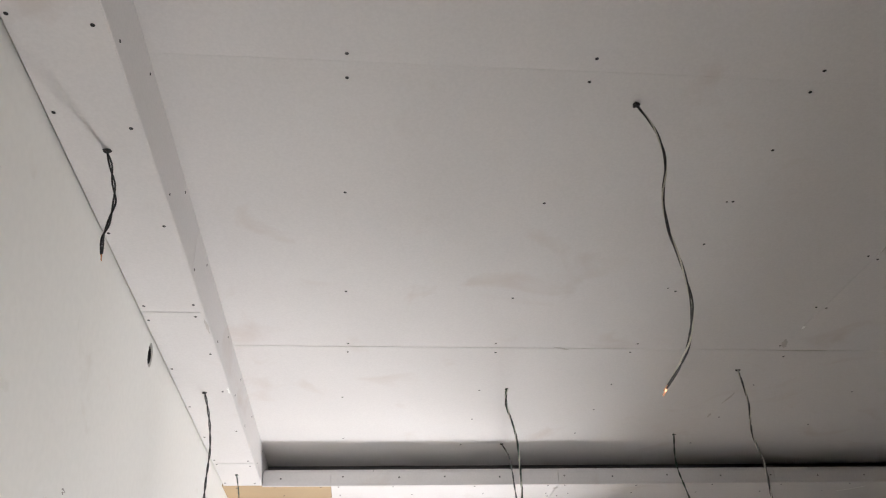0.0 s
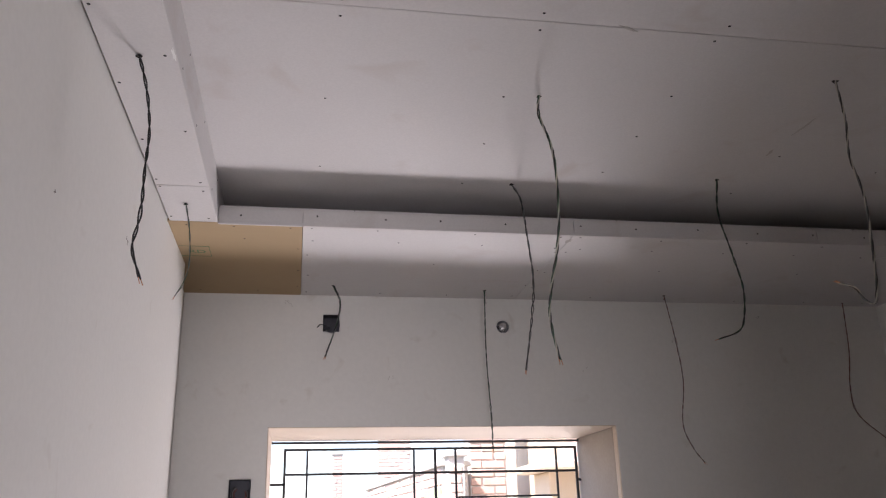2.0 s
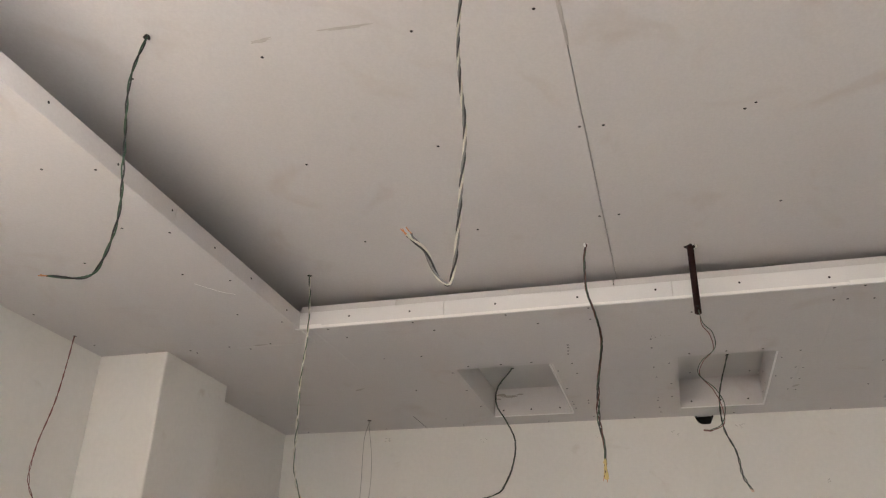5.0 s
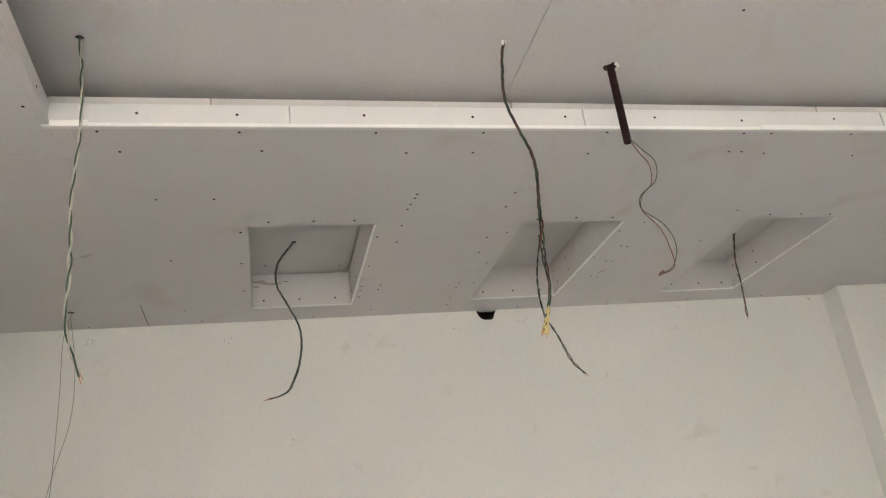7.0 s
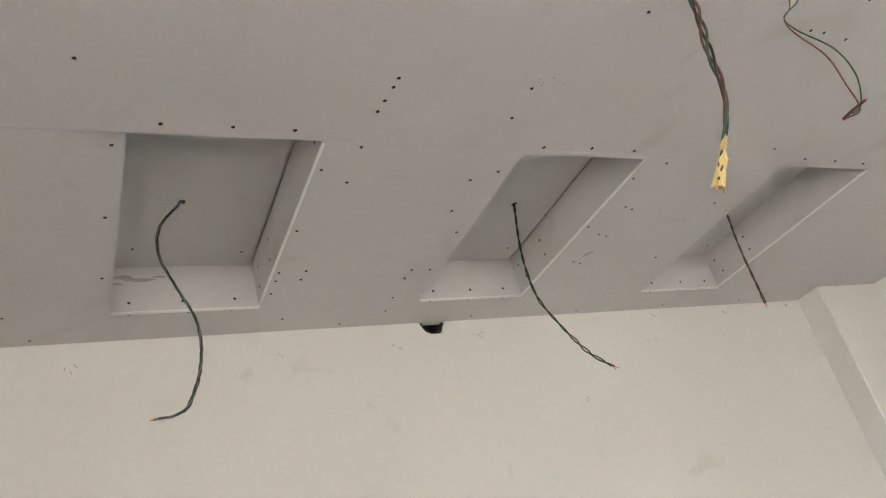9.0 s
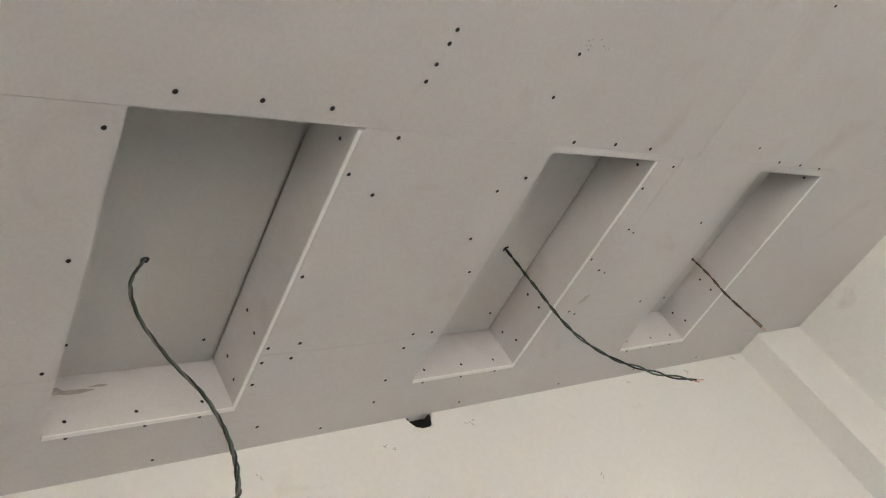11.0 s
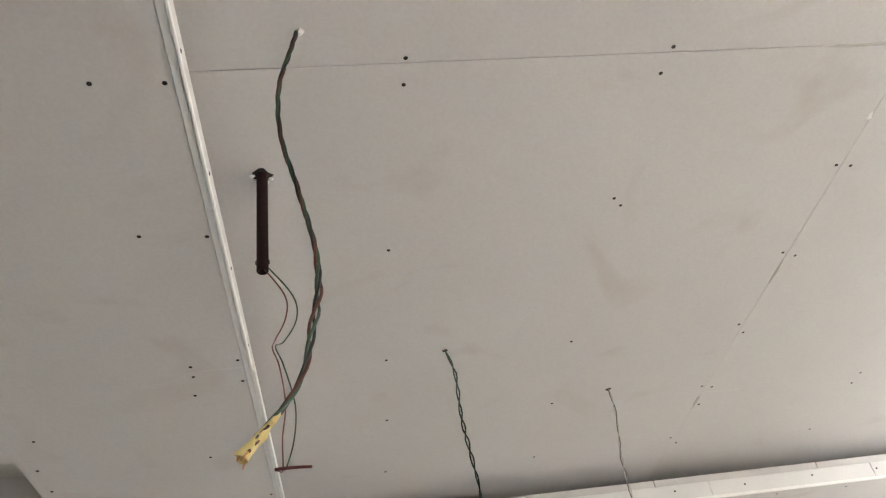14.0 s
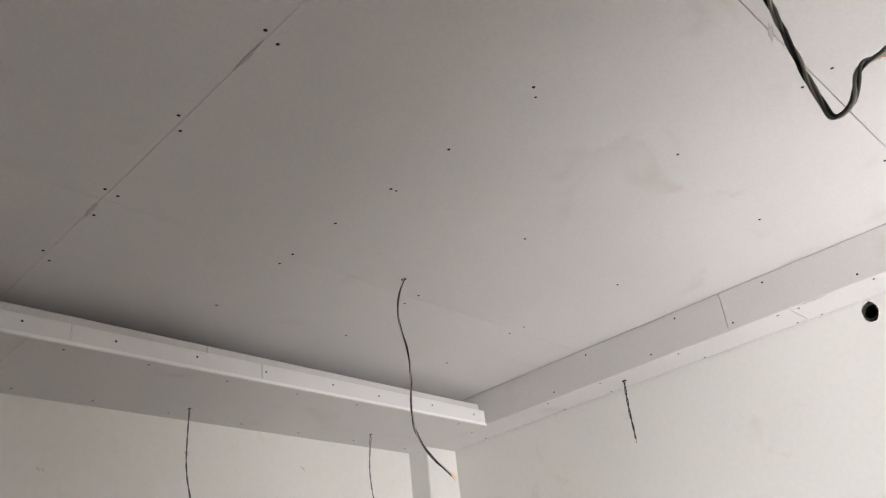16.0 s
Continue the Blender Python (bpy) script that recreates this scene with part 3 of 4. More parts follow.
for k, (x, y, w, h, turn) in enumerate(((0.152, 2.82, 0.004, 0.05, 0), (0.152, 3.25, 0.004, 0.03, 0), (1.362, 4.31, 0.012, 0.02, 10), (3.17, 4.45, 0.006, 0.03, 0), (4.02, 2.62, 0.02, 0.012, 40), (3.0, 1.35, 0.006, 0.05, 0), (3.75, 4.30, 0.03, 0.008, 60))):
    smear(x, y, Z_SOF, w, h, turn, k + 20)

# stamp on the tan board
stamp = bpy.data.curves.new("stamp", "FONT")
stamp.body, stamp.size, stamp.align_x, stamp.align_y, stamp.extrude = "RD", 0.046, "CENTER", "CENTER", 0.0002
stamp_ob = new("stamp_source", stamp)
me = bpy.data.meshes.new_from_object(stamp_ob.evaluated_get(bpy.context.evaluated_depsgraph_get()))
bpy.data.objects.remove(stamp_ob)
me.materials.append(INK)
word = new("stamp_letters", me)
word.matrix_world = pose(0.060, 4.545, Z_SOF - 0.0008, 180, 0, 0)
word.parent = brown
bm = bmesh.new()
for x0, x1, y0, y1 in ((0.0, 0.106, 4.487, 4.489), (0.0, 0.106, 4.595, 4.597), (0.104, 0.106, 4.487, 4.597)):
    box(bm, x0, x1, y0, y1, Z_SOF - 0.0008, Z_SOF + 0.001)
part("stamp_border", bm, INK, brown)

# ---------------------------------------------------------------- door frame, window grille
frame_d = empty("door_frame", (0.62, YS, 0), label="dark brown wooden door frame in the plaster wall", category="door frame")
for nm, b in (("jamb", (DOOR[0], DOOR[0] + 0.03, -0.135, 0.004, 0, DOOR[2] - 0.010)), ("jamb", (DOOR[1] - 0.03, DOOR[1], -0.135, 0.004, 0, DOOR[2] - 0.010)), ("head", (DOOR[0], DOOR[1], -0.135, 0.004, DOOR[2] - 0.010, DOOR[2]))):
    bm = bmesh.new()
    box(bm, b[0] - 0.62, b[1] - 0.62, b[2], b[3], b[4], b[5], 0.004)
    part(nm, bm, WOOD, frame_d)

GY = 5.60
grille = empty("window_grille", (1.03, GY, 1.5), label="black painted iron grille set deep in the window reveal", category="grille")


def bars(name, segs, r):
    for (x0, z0), (x1, z1) in segs:
        bm = bmesh.new()
        box(bm, min(x0, x1) - r - 1.03, max(x0, x1) + r - 1.03, -r, r, min(z0, z1) - r - 1.5, max(z0, z1) + r - 1.5, r * 0.3)
        part(name, bm, IRON, grille)


bars("rail", (((0.313, 2.053), (1.788, 2.053)),), 0.0055)
XB = (0.378, 0.479, 0.974, 1.075, 1.173, 1.668, 1.767)
bars("rail", (((XB[0], 2.022), (XB[6], 2.022)), ((XB[0], 1.912), (XB[6], 1.912)), ((XB[0], 0.20), (XB[6], 0.20))), 0.0055)
bars("upright", [((x, 0.20), (x, 2.022)) for x in (XB[0], XB[3], XB[6])], 0.006)
bars("upright", [((x, 0.20), (x, 2.022)) for x in (XB[1], XB[2], XB[4], XB[5])], 0.005)
for z in (1.794, 1.682, 1.57, 1.45, 1.33, 1.21, 1.09, 0.97, 0.85, 0.73, 0.61, 0.49, 0.37):
    bars("rail", (((XB[1], z), (XB[2], z)), ((XB[4], z + 0.005), (XB[5], z + 0.005))), 0.0043)
bars("lug", [((a, z), (b, z)) for a, b in ((0.318, XB[0]), (XB[6], 1.784)) for z in (1.869, 1.17)], 0.006)
bm = bmesh.new()
box(bm, WIN[0] + 0.001, WIN[1] - 0.001, YN - 0.012, YN + 0.54, WIN[2] - 0.04, WIN[2] + 0.003, 0.003)
tagged(part("window_sill", bm, REVEAL), "cream painted plaster window sill", "sill", kind="structure")

bm = bmesh.new()
box(bm, WIN[0] - 0.02, WIN[0] + 0.003, YN + 0.004, YN + 0.53, WIN[2], WIN[3] + 0.02)
box(bm, WIN[1] - 0.0035, WIN[1] + 0.02, YN + 0.002, YN + 0.045, WIN[2], WIN[3] + 0.02, 0.004)
box(bm, WIN[0] + 0.003, WIN[1] - 0.003, YN + 0.004, YN + 0.53, WIN[3] - 0.003, WIN[3] + 0.02)
tagged(part("window_reveal", bm, REVEAL), "cream painted plaster reveal of the deep window", "reveal", kind="structure")
# right jamb alone is darkened by colour, as its unlit side
bm = bmesh.new()
box(bm, WIN[1] - 0.003, WIN[1] + 0.02, YN + 0.0455, YN + 0.53, WIN[2], WIN[3] - 0.0035)
tagged(part("window_jamb", bm, DUSTY_SHADE), "dusty grey-brown plaster jamb of the window, darkened in place of shade", "jamb", kind="structure")


def scuff(name, place, u, v, size, seed):
    """A small scribble or scrape on a wall: a few thin crossing strokes."""
    rs = random.Random(seed)
    bm = bmesh.new()
    for _ in range(rs.randint(2, 5)):
        a = rs.uniform(0, math.pi)
        pu, pv = u + rs.uniform(-size, size), v + rs.uniform(-size, size) * 0.6
        ln = size * rs.uniform(0.4, 1.1)
        pts = [Vector(place(pu + ln * (k / 4 - 0.5) * math.cos(a) + rs.uniform(-0.1, 0.1) * size, pv + ln * (k / 4 - 0.5) * math.sin(a) + rs.uniform(-0.1, 0.1) * size, -0.0004)) for k in range(5)]
        tube(bm, pts, 0.0007, 4)
    tagged(part(name, bm, SCUFF), "faint pencil scribble and scrape on the plaster", "mark", kind="structure")


rnd = random.Random(31)
for k in range(10):
    scuff("scuff_east", lambda a, b, w: (XE + w, a, b), 1.6 + 0.3 * k + rnd.uniform(-0.1, 0.1), rnd.choice((2.59, 2.56, 2.50, 2.33, 2.2)) + rnd.uniform(-0.02, 0.02), rnd.uniform(0.008, 0.02), k)
for k in range(7):
    scuff("scuff_south", lambda a, b, w: (a, YS - w, b), 0.7 + 0.45 * k, rnd.choice((2.58, 2.5, 2.4)) + rnd.uniform(-0.03, 0.03), rnd.uniform(0.008, 0.016), k + 20)
for k in range(6):
    scuff("scuff_north", lambda a, b, w: (a, YN + w, b), 0.38 + 0.43 * k, rnd.choice((2.58, 2.42, 2.28)) + rnd.uniform(-0.03, 0.03), rnd.uniform(0.008, 0.018), k + 40)
for k in range(4):
    scuff("scuff_west", lambda a, b, w: (-w, a, b), 1.9 + 0.6 * k, 2.0 + 0.12 * k, rnd.uniform(0.006, 0.012), k + 60)

# ---------------------------------------------------------------- boxes and conduits in the walls
def wall_box(at, w, h, label):
    e = empty("switch_box", at, label=label, category="switch box")
    bm = bmesh.new()
    d, t = 0.055, 0.0015
    box(bm, -w / 2, w / 2, d - t, d, -h / 2, h / 2)
    for b in ((-w / 2, -w / 2 + t, 0, d, -h / 2, h / 2), (w / 2 - t, w / 2, 0, d, -h / 2, h / 2), (-w / 2, w / 2, 0, d, -h / 2, -h / 2 + t), (-w / 2, w / 2, 0, d, h / 2 - t, h / 2)):
        box(bm, *b)
    part("shell", bm, BOX, e)
    return e


bx = wall_box((0.558, YN - 0.004, 2.499), 0.066, 0.070, "small dark steel junction box sunk in the wall")
bm = bmesh.new()
tube(bm, spline([Vector(v) for v in ((0.0, 0.03, -0.01), (-0.02, -0.02, -0.02), (-0.045, -0.03, -0.015), (-0.06, -0.035, -0.03))], 6), 0.0022)
tube(bm, spline([Vector(v) for v in ((0.01, 0.03, -0.01), (-0.01, -0.02, -0.035), (-0.035, -0.03, -0.04))], 6), 0.0018)
part("wire_tail", bm, BLACK, bx, smooth=True)
bm = prism(bmesh.new(), [(-0.030, 0.012), (0.034, 0.012)] + [(0.002 + 0.034 * math.cos(a * math.pi / 10), -0.012 - 0.032 * math.sin(a * math.pi / 10)) for a in range(0, 11)], [], lambda u, v, w: (u, -0.004 + w, v), 0.003)
part("cover", bm, BOX, bx, "loose dark round-bottomed cover")
bx = wall_box((0.2145, YN - 0.004, 1.8245), 0.080, 0.078, "dark steel switch box with a loop of wires")
for r, mat in ((0.028, GREY), (0.022, RED), (0.033, BLACK)):
    bm = bmesh.new()
    tube(bm, [Vector((0.004 + r * math.cos(a / 10), -0.012 + 0.02 * math.cos(a / 10 + 1), -0.018 + r * math.sin(a / 10))) for a in range(20, 70)], 0.002)
    part("wire_loop", bm, mat, bx, smooth=True)


def conduit(at, normal, r, mat, label, rough=0.0):
    n = Vector(normal)
    e = empty("conduit_pipe", at, label=label, category="conduit")
    a = n.orthogonal().normalized()
    b = n.cross(a)
    bm = bmesh.new()
    k = 18
    rr = random.Random(int(r * 1e4))
    loops = []
    for d, rad in ((0.0, r), (0.0, r - 0.003), (-0.09, r - 0.003), (-0.09, r)):
        loops.append([bm.verts.new(d * n + rad * (1 + rough * (rr.random() - 0.5)) * (math.cos(2 * math.pi * i / k) * a + math.sin(2 * math.pi * i / k) * b)) for i in range(k)])
    for q, w in zip(loops, loops[1:] + loops[:1]):
        for i in range(k):
            bm.faces.new((q[i], q[(i + 1) % k], w[(i + 1) % k], w[i]))
    part("pipe", bm, mat, e, smooth=True)
    bm = bmesh.new()
    vs = [bm.verts.new(-0.085 * n + (r - 0.002) * (math.cos(2 * math.pi * i / k) * a + math.sin(2 * math.pi * i / k) * b)) for i in range(k)]
    bm.faces.new(vs)
    part("end", bm, DARK, e)
    return e


c = conduit((1.306, YN + 0.003, 2.494), (0, -1, 0), 0.028, PVC, "open grey plastic conduit end in the wall", 0.04)
bm = bmesh.new()
bmesh.ops.create_icosphere(bm, subdivisions=2, radius=0.02)
for v in bm.verts:
    v.co = Vector((v.co.x, 0.006 + v.co.y * 0.7, v.co.z)) + 0.006 * noise.noise_vector(v.co * 60)
part("plug", bm, FOIL, c, "crumpled shiny foil plug")
conduit((XE + 0.004, 2.953, 2.617), (-1, 0, 0), 0.036, DARK, "rough dark conduit hole tight under the ceiling", 0.15)
conduit((2.104, YS - 0.004, 2.614), (0, 1, 0), 0.036, DARK, "dark conduit hole half covered by the ceiling", 0.15)
conduit((1.977, YS - 0.004, 2.546), (0, 1, 0), 0.028, DARK, "dark conduit hole with a chipped rim", 0.12)
conduit((-0.004, 2.918, 2.584), (1, 0, 0), 0.024, DARK, "dark oval conduit hole in the plaster", 0.1)


# ---------------------------------------------------------------- hanging wires
def wire(base, turn, drops, colours, label, r=0.0018, pitch=0.085, tape=None, copper=True, extra=(), rim=None, chip=None):
    """A twisted cable hanging from a hole: drops are (sideways, down, out) from its base, sideways along the bearing turn, out square to it."""
    e = empty("hanging_wire", base, label=label, category="wire", group="ceiling light wires")
    u = Vector((math.cos(radians(turn)), math.sin(radians(turn)), 0))
    out = Vector((-u.y, u.x, 0))
    ctrl = [Vector((0, 0, 0.02)), Vector((0, 0, 0))] + [u * q[0] - Vector((0, 0, q[1])) + out * (q[2] if len(q) > 2 else 0) for q in drops] + [Vector(v) for v in extra]
    pts = spline(ctrl, 9)
    side = u.cross(Vector((0, 0, 1)))
    rw = random.Random(round(base[0] * 977 + base[1] * 131))
    off = r * 1.02 if len(colours) > 1 else 0
    length = 0
    angles = []
    for i, p in enumerate(pts):
        if i:
            length += (p - pts[i - 1]).length * (0.75 + 0.5 * rw.random())
        angles.append(2 * math.pi * length / pitch)
    for k, mat in enumerate(colours):
        bm = bmesh.new()
        ph = 2 * math.pi * k / len(colours)
        path = []
        for p, a in zip(pts, angles):
            loose = 1 + 1.7 * max(0, noise.noise(p * 9 + Vector((base[0], k * 0.3, 0))))
            path.append(p + off * loose * (math.cos(a + ph) * u + math.sin(a + ph) * side))
        d = (path[-1] - path[-2]).normalized()
        path.append(path[-1] + d * rw.uniform(0.0, 0.012) + off * 2 * rw.uniform(-1, 1) * side)
        tube(bm, path, r, 6)
        strand = part("strand", bm, mat, e, smooth=True)
        if copper:
            bm = bmesh.new()
            tube(bm, [path[-1], path[-1] + d * 0.006, path[-1] + d * 0.013 + side * 0.002], r * 0.5, 5)
            part("bare_end", bm, COPPER, strand, "bare copper end")
    if tape:
        i0, i1, rad, mat = tape
        seg = pts[int(i0 * (len(pts) - 1)):int(i1 * (len(pts) - 1)) + 1]
        if i1 >= 1:
            seg = seg + [pts[-1] + (pts[-1] - pts[-2]).normalized() * 0.012]
        bm = bmesh.new()
        loops = []
        for i, p in enumerate(seg):
            f = i / (len(seg) - 1)
            wide, thin = (rad * (0.6 + 1.4 * f ** 1.5), rad * (0.6 + 0.6 * f)) if i1 >= 1 else (rad, rad)
            d = (seg[min(i + 1, len(seg) - 1)] - seg[max(i - 1, 0)]).normalized()
            nb = d.cross(out).normalized()
            na = nb.cross(d)
            tw = 0.9 * f
            loops.append([bm.verts.new(p + wide * math.cos(a + tw) * nb + thin * math.sin(a + tw) * na) for a in (2 * math.pi * k / 12 for k in range(12))])
        for qa, qb in zip(loops, loops[1:]):
            for k in range(12):
                bm.faces.new((qa[k], qa[(k + 1) % 12], qb[(k + 1) % 12], qb[k]))
        bm.faces.new(loops[0][::-1])
        pit = bm.verts.new(seg[-1] - (seg[-1] - seg[-2]).normalized() * 0.006)
        for k in range(12):
            bm.faces.new((loops[-1][k], loops[-1][(k + 1) % 12], pit))
        for v in bm.verts:
            v.co += 0.004 * noise.noise_vector(v.co * 110) + 0.0015 * noise.noise_vector(v.co * 320)
        part("tape", bm, mat, e, "wrapped insulating tape")
    # ragged rim: DARK by default to imitate hole shade, EDGE for frayed paper
    bm = bmesh.new()
    k = 9
    inner = [bm.verts.new((0.004 * math.cos(2 * math.pi * i / k), 0.004 * math.sin(2 * math.pi * i / k), -0.0006)) for i in range(k)]
    outer = []
    for i in range(k):
        q = rw.uniform(0.006, 0.0095)
        outer.append(bm.verts.new((q * math.cos(2 * math.pi * i / k), q * math.sin(2 * math.pi * i / k), rw.uniform(-0.004, -0.0002))))
    for i in range(k):
        bm.faces.new((inner[i], inner[(i + 1) % k], outer[(i + 1) % k], outer[i]))
    bm.faces.new(inner)
    part("hole_rim", bm, rim or DARK, e)
    if chip:
        bm = bmesh.new()
        bmesh.ops.create_icosphere(bm, subdivisions=1, radius=0.006)
        for v in bm.verts:
            v.co = Vector((chip[0], chip[1], -0.006)) + Vector((v.co.x * 0.9, v.co.y * 0.6, v.co.z * 1.2)) + 0.0025 * noise.noise_vector(v.co * 200)
        part("torn_paper", bm, EDGE, e, "white torn board paper")
    return e


PAIR = (GREEN, BLACK)
PALE = (GREEN, WHITE)
# raised ceiling
wire((1.040, 3.543, Z_CEIL), -21, ((-0.004, 0.063, -0.015), (0.023, 0.168, -0.042), (0.031, 0.269, -0.046), (0.025, 0.406, -0.034), (-0.003, 0.536, -0.014), (-0.012, 0.612, -0.004), (0.002, 0.703)), (GREEN, BLACK, WHITE), "twisted green and black wires hanging from the ceiling")
wire((1.114, 4.129, Z_CEIL), -18, ((0.028, 0.067, -0.008), (0.043, 0.214, -0.018), (0.052, 0.338, -0.020), (0.044, 0.442, -0.024), (0.014, 0.625, -0.028)), (BLACK, GREY), "thin twisted dark wires hanging near the cove")
wire((1.797, 4.014, Z_CEIL), -33, ((-0.012, 0.118, 0.000), (0.012, 0.259, 0.016), (0.030, 0.381, 0.024), (0.018, 0.483, 0.020), (-0.005, 0.52, 0.016), (-0.060, 0.537, 0.010)), PAIR, "green and black wires ending in a curled hook")
wire((1.797, 3.370, Z_CEIL), -32, ((0.007, 0.109, 0.016), (-0.003, 0.218, 0.0), (0.011, 0.323, -0.0), (0.008, 0.437, 0.004), (-0.0, 0.547, 0.004), (-0.005, 0.578, 0.004)), (WHITE, BLACK, GREY), "pale twisted wires with a bent-back stripped end", extra=((-0.008, 0.010, -0.602), (-0.020, 0.026, -0.590), (-0.030, 0.040, -0.556), (-0.050, 0.058, -0.540)))
wire((1.061, 2.095, Z_CEIL), -24, ((0.024, 0.063, 0.012), (0.03, 0.137, 0.016), (0.012, 0.219, 0.012), (0.01, 0.291, 0.012), (0.019, 0.359, 0.02), (0.021, 0.428, 0.036), (0.007, 0.482, 0.052), (-0.016, 0.519, 0.064), (-0.041, 0.548, 0.072)), (BLACK, BLACK, WHITE), "long wavy black twisted wires hanging from the ceiling", r=0.0015, pitch=0.15)
wire((2.925, 4.165, Z_CEIL), -77, ((0.009, 0.111, 0.004), (0.011, 0.226, 0.004), (0.003, 0.358, 0.008), (0.008, 0.494, 0.008), (0.005, 0.585, 0.024), (0.017, 0.646, 0.028), (0.032, 0.686, 0.028)), PALE, "green and cream twisted wires beside the cove corner")
wire((2.901, 3.279, Z_CEIL), -125, ((-0.011, 0.044, 0.0), (-0.023, 0.134, 0.016), (-0.007, 0.21, 0.028), (0.016, 0.3, 0.02), (0.014, 0.428, -0.004), (0.005, 0.520, 0.002), (0.001, 0.582, 0.022), (-0.030, 0.648, 0.058)), (BLACK, GREEN, BROWNISH), "thick black and green twisted wires with a yellow taped end", tape=(0.95, 1.0, 0.0044, YELLOW), r=0.0019, pitch=0.09, rim=EDGE, chip=(-0.007, 0.004))
wire((2.624, 2.368, Z_CEIL), 172, ((0.014, 0.06, 0.012), (0.012, 0.171, 0.024), (0.02, 0.289, 0.012), (0.022, 0.371, 0.004), (-0.005, 0.452, 0.008), (-0.047, 0.498, 0.024), (-0.083, 0.507, 0.032)), (BLACK, GREEN), "black and green wires with a pale taped end", tape=(0.90, 0.96, 0.006, WHITE))
wire((2.160, 2.097, Z_CEIL), 159, ((0.0, 0.078, 0.0), (-0.02, 0.198, 0.012), (-0.023, 0.316, 0.024), (-0.033, 0.426, 0.04), (-0.068, 0.551, 0.064)), (GREY, WHITE), "thin grey twisted wires hanging from the ceiling", r=0.0014)
# north border
wire((0.559, 4.938, Z_SOF), -2, ((0.028, 0.071), (0.016, 0.159), (-0.026, 0.29)), (GREEN, GREY, BLACK), "short green and grey wires in front of a junction box")
wire((1.199, 4.958, Z_SOF), -14, ((-0.004, 0.281, 0.004), (0.006, 0.54, 0.02), (0.006, 0.655, 0.024)), PAIR, "straight green and black wires in front of the window")
wire((2.022, 4.975, Z_SOF), -28, ((0.027, 0.199, 0.008), (0.038, 0.384, 0.024), (0.016, 0.564, 0.032), (0.047, 0.665, 0.036), (0.082, 0.721, 0.036)), (RED, GREY), "thin red and grey wires along the plaster wall", r=0.0014)
wire((2.950, 5.040, Z_SOF), -45, ((-0.01, 0.221, 0.004), (-0.035, 0.391, 0.012), (-0.024, 0.514, 0.016), (0.077, 0.637, 0.02)), (RED, RED), "thin red wires with an outward curl by the column", r=0.0013)
# west border
wire((0.082, 2.125, Z_SOF), 21, ((0.014, 0.039), (0.029, 0.096), (0.028, 0.149), (0.024, 0.178), (0.027, 0.206)), (BLACK, BLACK), "short black wires hanging from the narrow border")
wire((0.081, 3.261, Z_SOF), 15, ((0.02, 0.072), (0.034, 0.166), (0.033, 0.258), (0.033, 0.354), (0.024, 0.422), (0.04, 0.476)), (BLACK, BLACK), "black twisted wires hanging beside the plaster wall")
wire((0.076, 4.088, Z_SOF), 10, ((0.016, 0.084), (0.023, 0.188), (0.01, 0.253), (-0.008, 0.289)), (GREEN, GREY), "thin grey-green wires near the tan board", r=0.0013)
# south border
wire((2.932, 1.320, Z_SOF), -175, ((0.005, 0.076), (0.02, 0.149), (-0.012, 0.201), (-0.0, 0.262), (0.07, 0.326)), (GREY, GREEN), "wavy grey wires hanging before the white wall", r=0.0014)
wire((2.083, 1.318, Z_SOF), 168, ((0.009, 0.106), (0.007, 0.245), (0.023, 0.33), (0.019, 0.403)), (BLACK, GREEN), "straight dark wires hanging beside two conduit holes")
wire((1.213, 1.239, Z_SOF), 150, ((-0.002, 0.183), (0.021, 0.326), (0.013, 0.393), (-0.036, 0.462)), (GREY, GREEN), "grey-green wires with a hooked end", r=0.0015)
wire((0.490, 1.268, Z_SOF), 139, ((-0.012, 0.143), (0.005, 0.301), (0.034, 0.445)), (GREY, GREY), "thin grey wires above the doorway", r=0.0014)
# east border and its niches
wire((4.213, 4.422, Z_SOF), -74, ((-0.022, 0.097), (-0.023, 0.292), (-0.031, 0.556), (-0.04, 0.66)), (GREY,), "single thin grey wire beside the white wall", r=0.0009, copper=False)
wire((4.213, 4.429, Z_SOF), -74, ((0.024, 0.185), (0.02, 0.355), (-0.02, 0.52), (-0.045, 0.64)), (GREY,), "single thin grey wire beside the white wall", r=0.0009, copper=False)
wire((3.951, 3.706, 2.738), -97, ((-0.051, 0.092, -0.042), (-0.056, 0.163, -0.038), (-0.026, 0.224, -0.006), (0.006, 0.302, 0.002), (0.004, 0.4, -0.022), (-0.023, 0.492, -0.058), (-0.05, 0.525, -0.09), (-0.081, 0.542, -0.13)), (GREEN, BLACK, GREY), "green and black wires curling out of a niche")
wire((3.948, 2.856, 2.738), -119, ((-0.027, 0.166, -0.054), (-0.026, 0.293, -0.058), (0.008, 0.387, -0.054), (0.043, 0.484, -0.102), (0.077, 0.535, -0.126)), (BLACK, GREEN), "dark green wires bending out of a niche")
wire((3.987, 2.072, 2.738), -133, ((-0.013, 0.114, -0.042), (-0.015, 0.196, -0.038), (-0.019, 0.33, -0.07)), (GREEN, RED), "short green and red wires hanging from a niche")

# steel fan rod with its leads
rod = empty("fan_rod", (2.982, 2.988, Z_CEIL), label="rusty brown steel fan rod hanging from the ceiling", category="rod")
bm = bmesh.new()
k, zl = 16, -0.211
outer = []
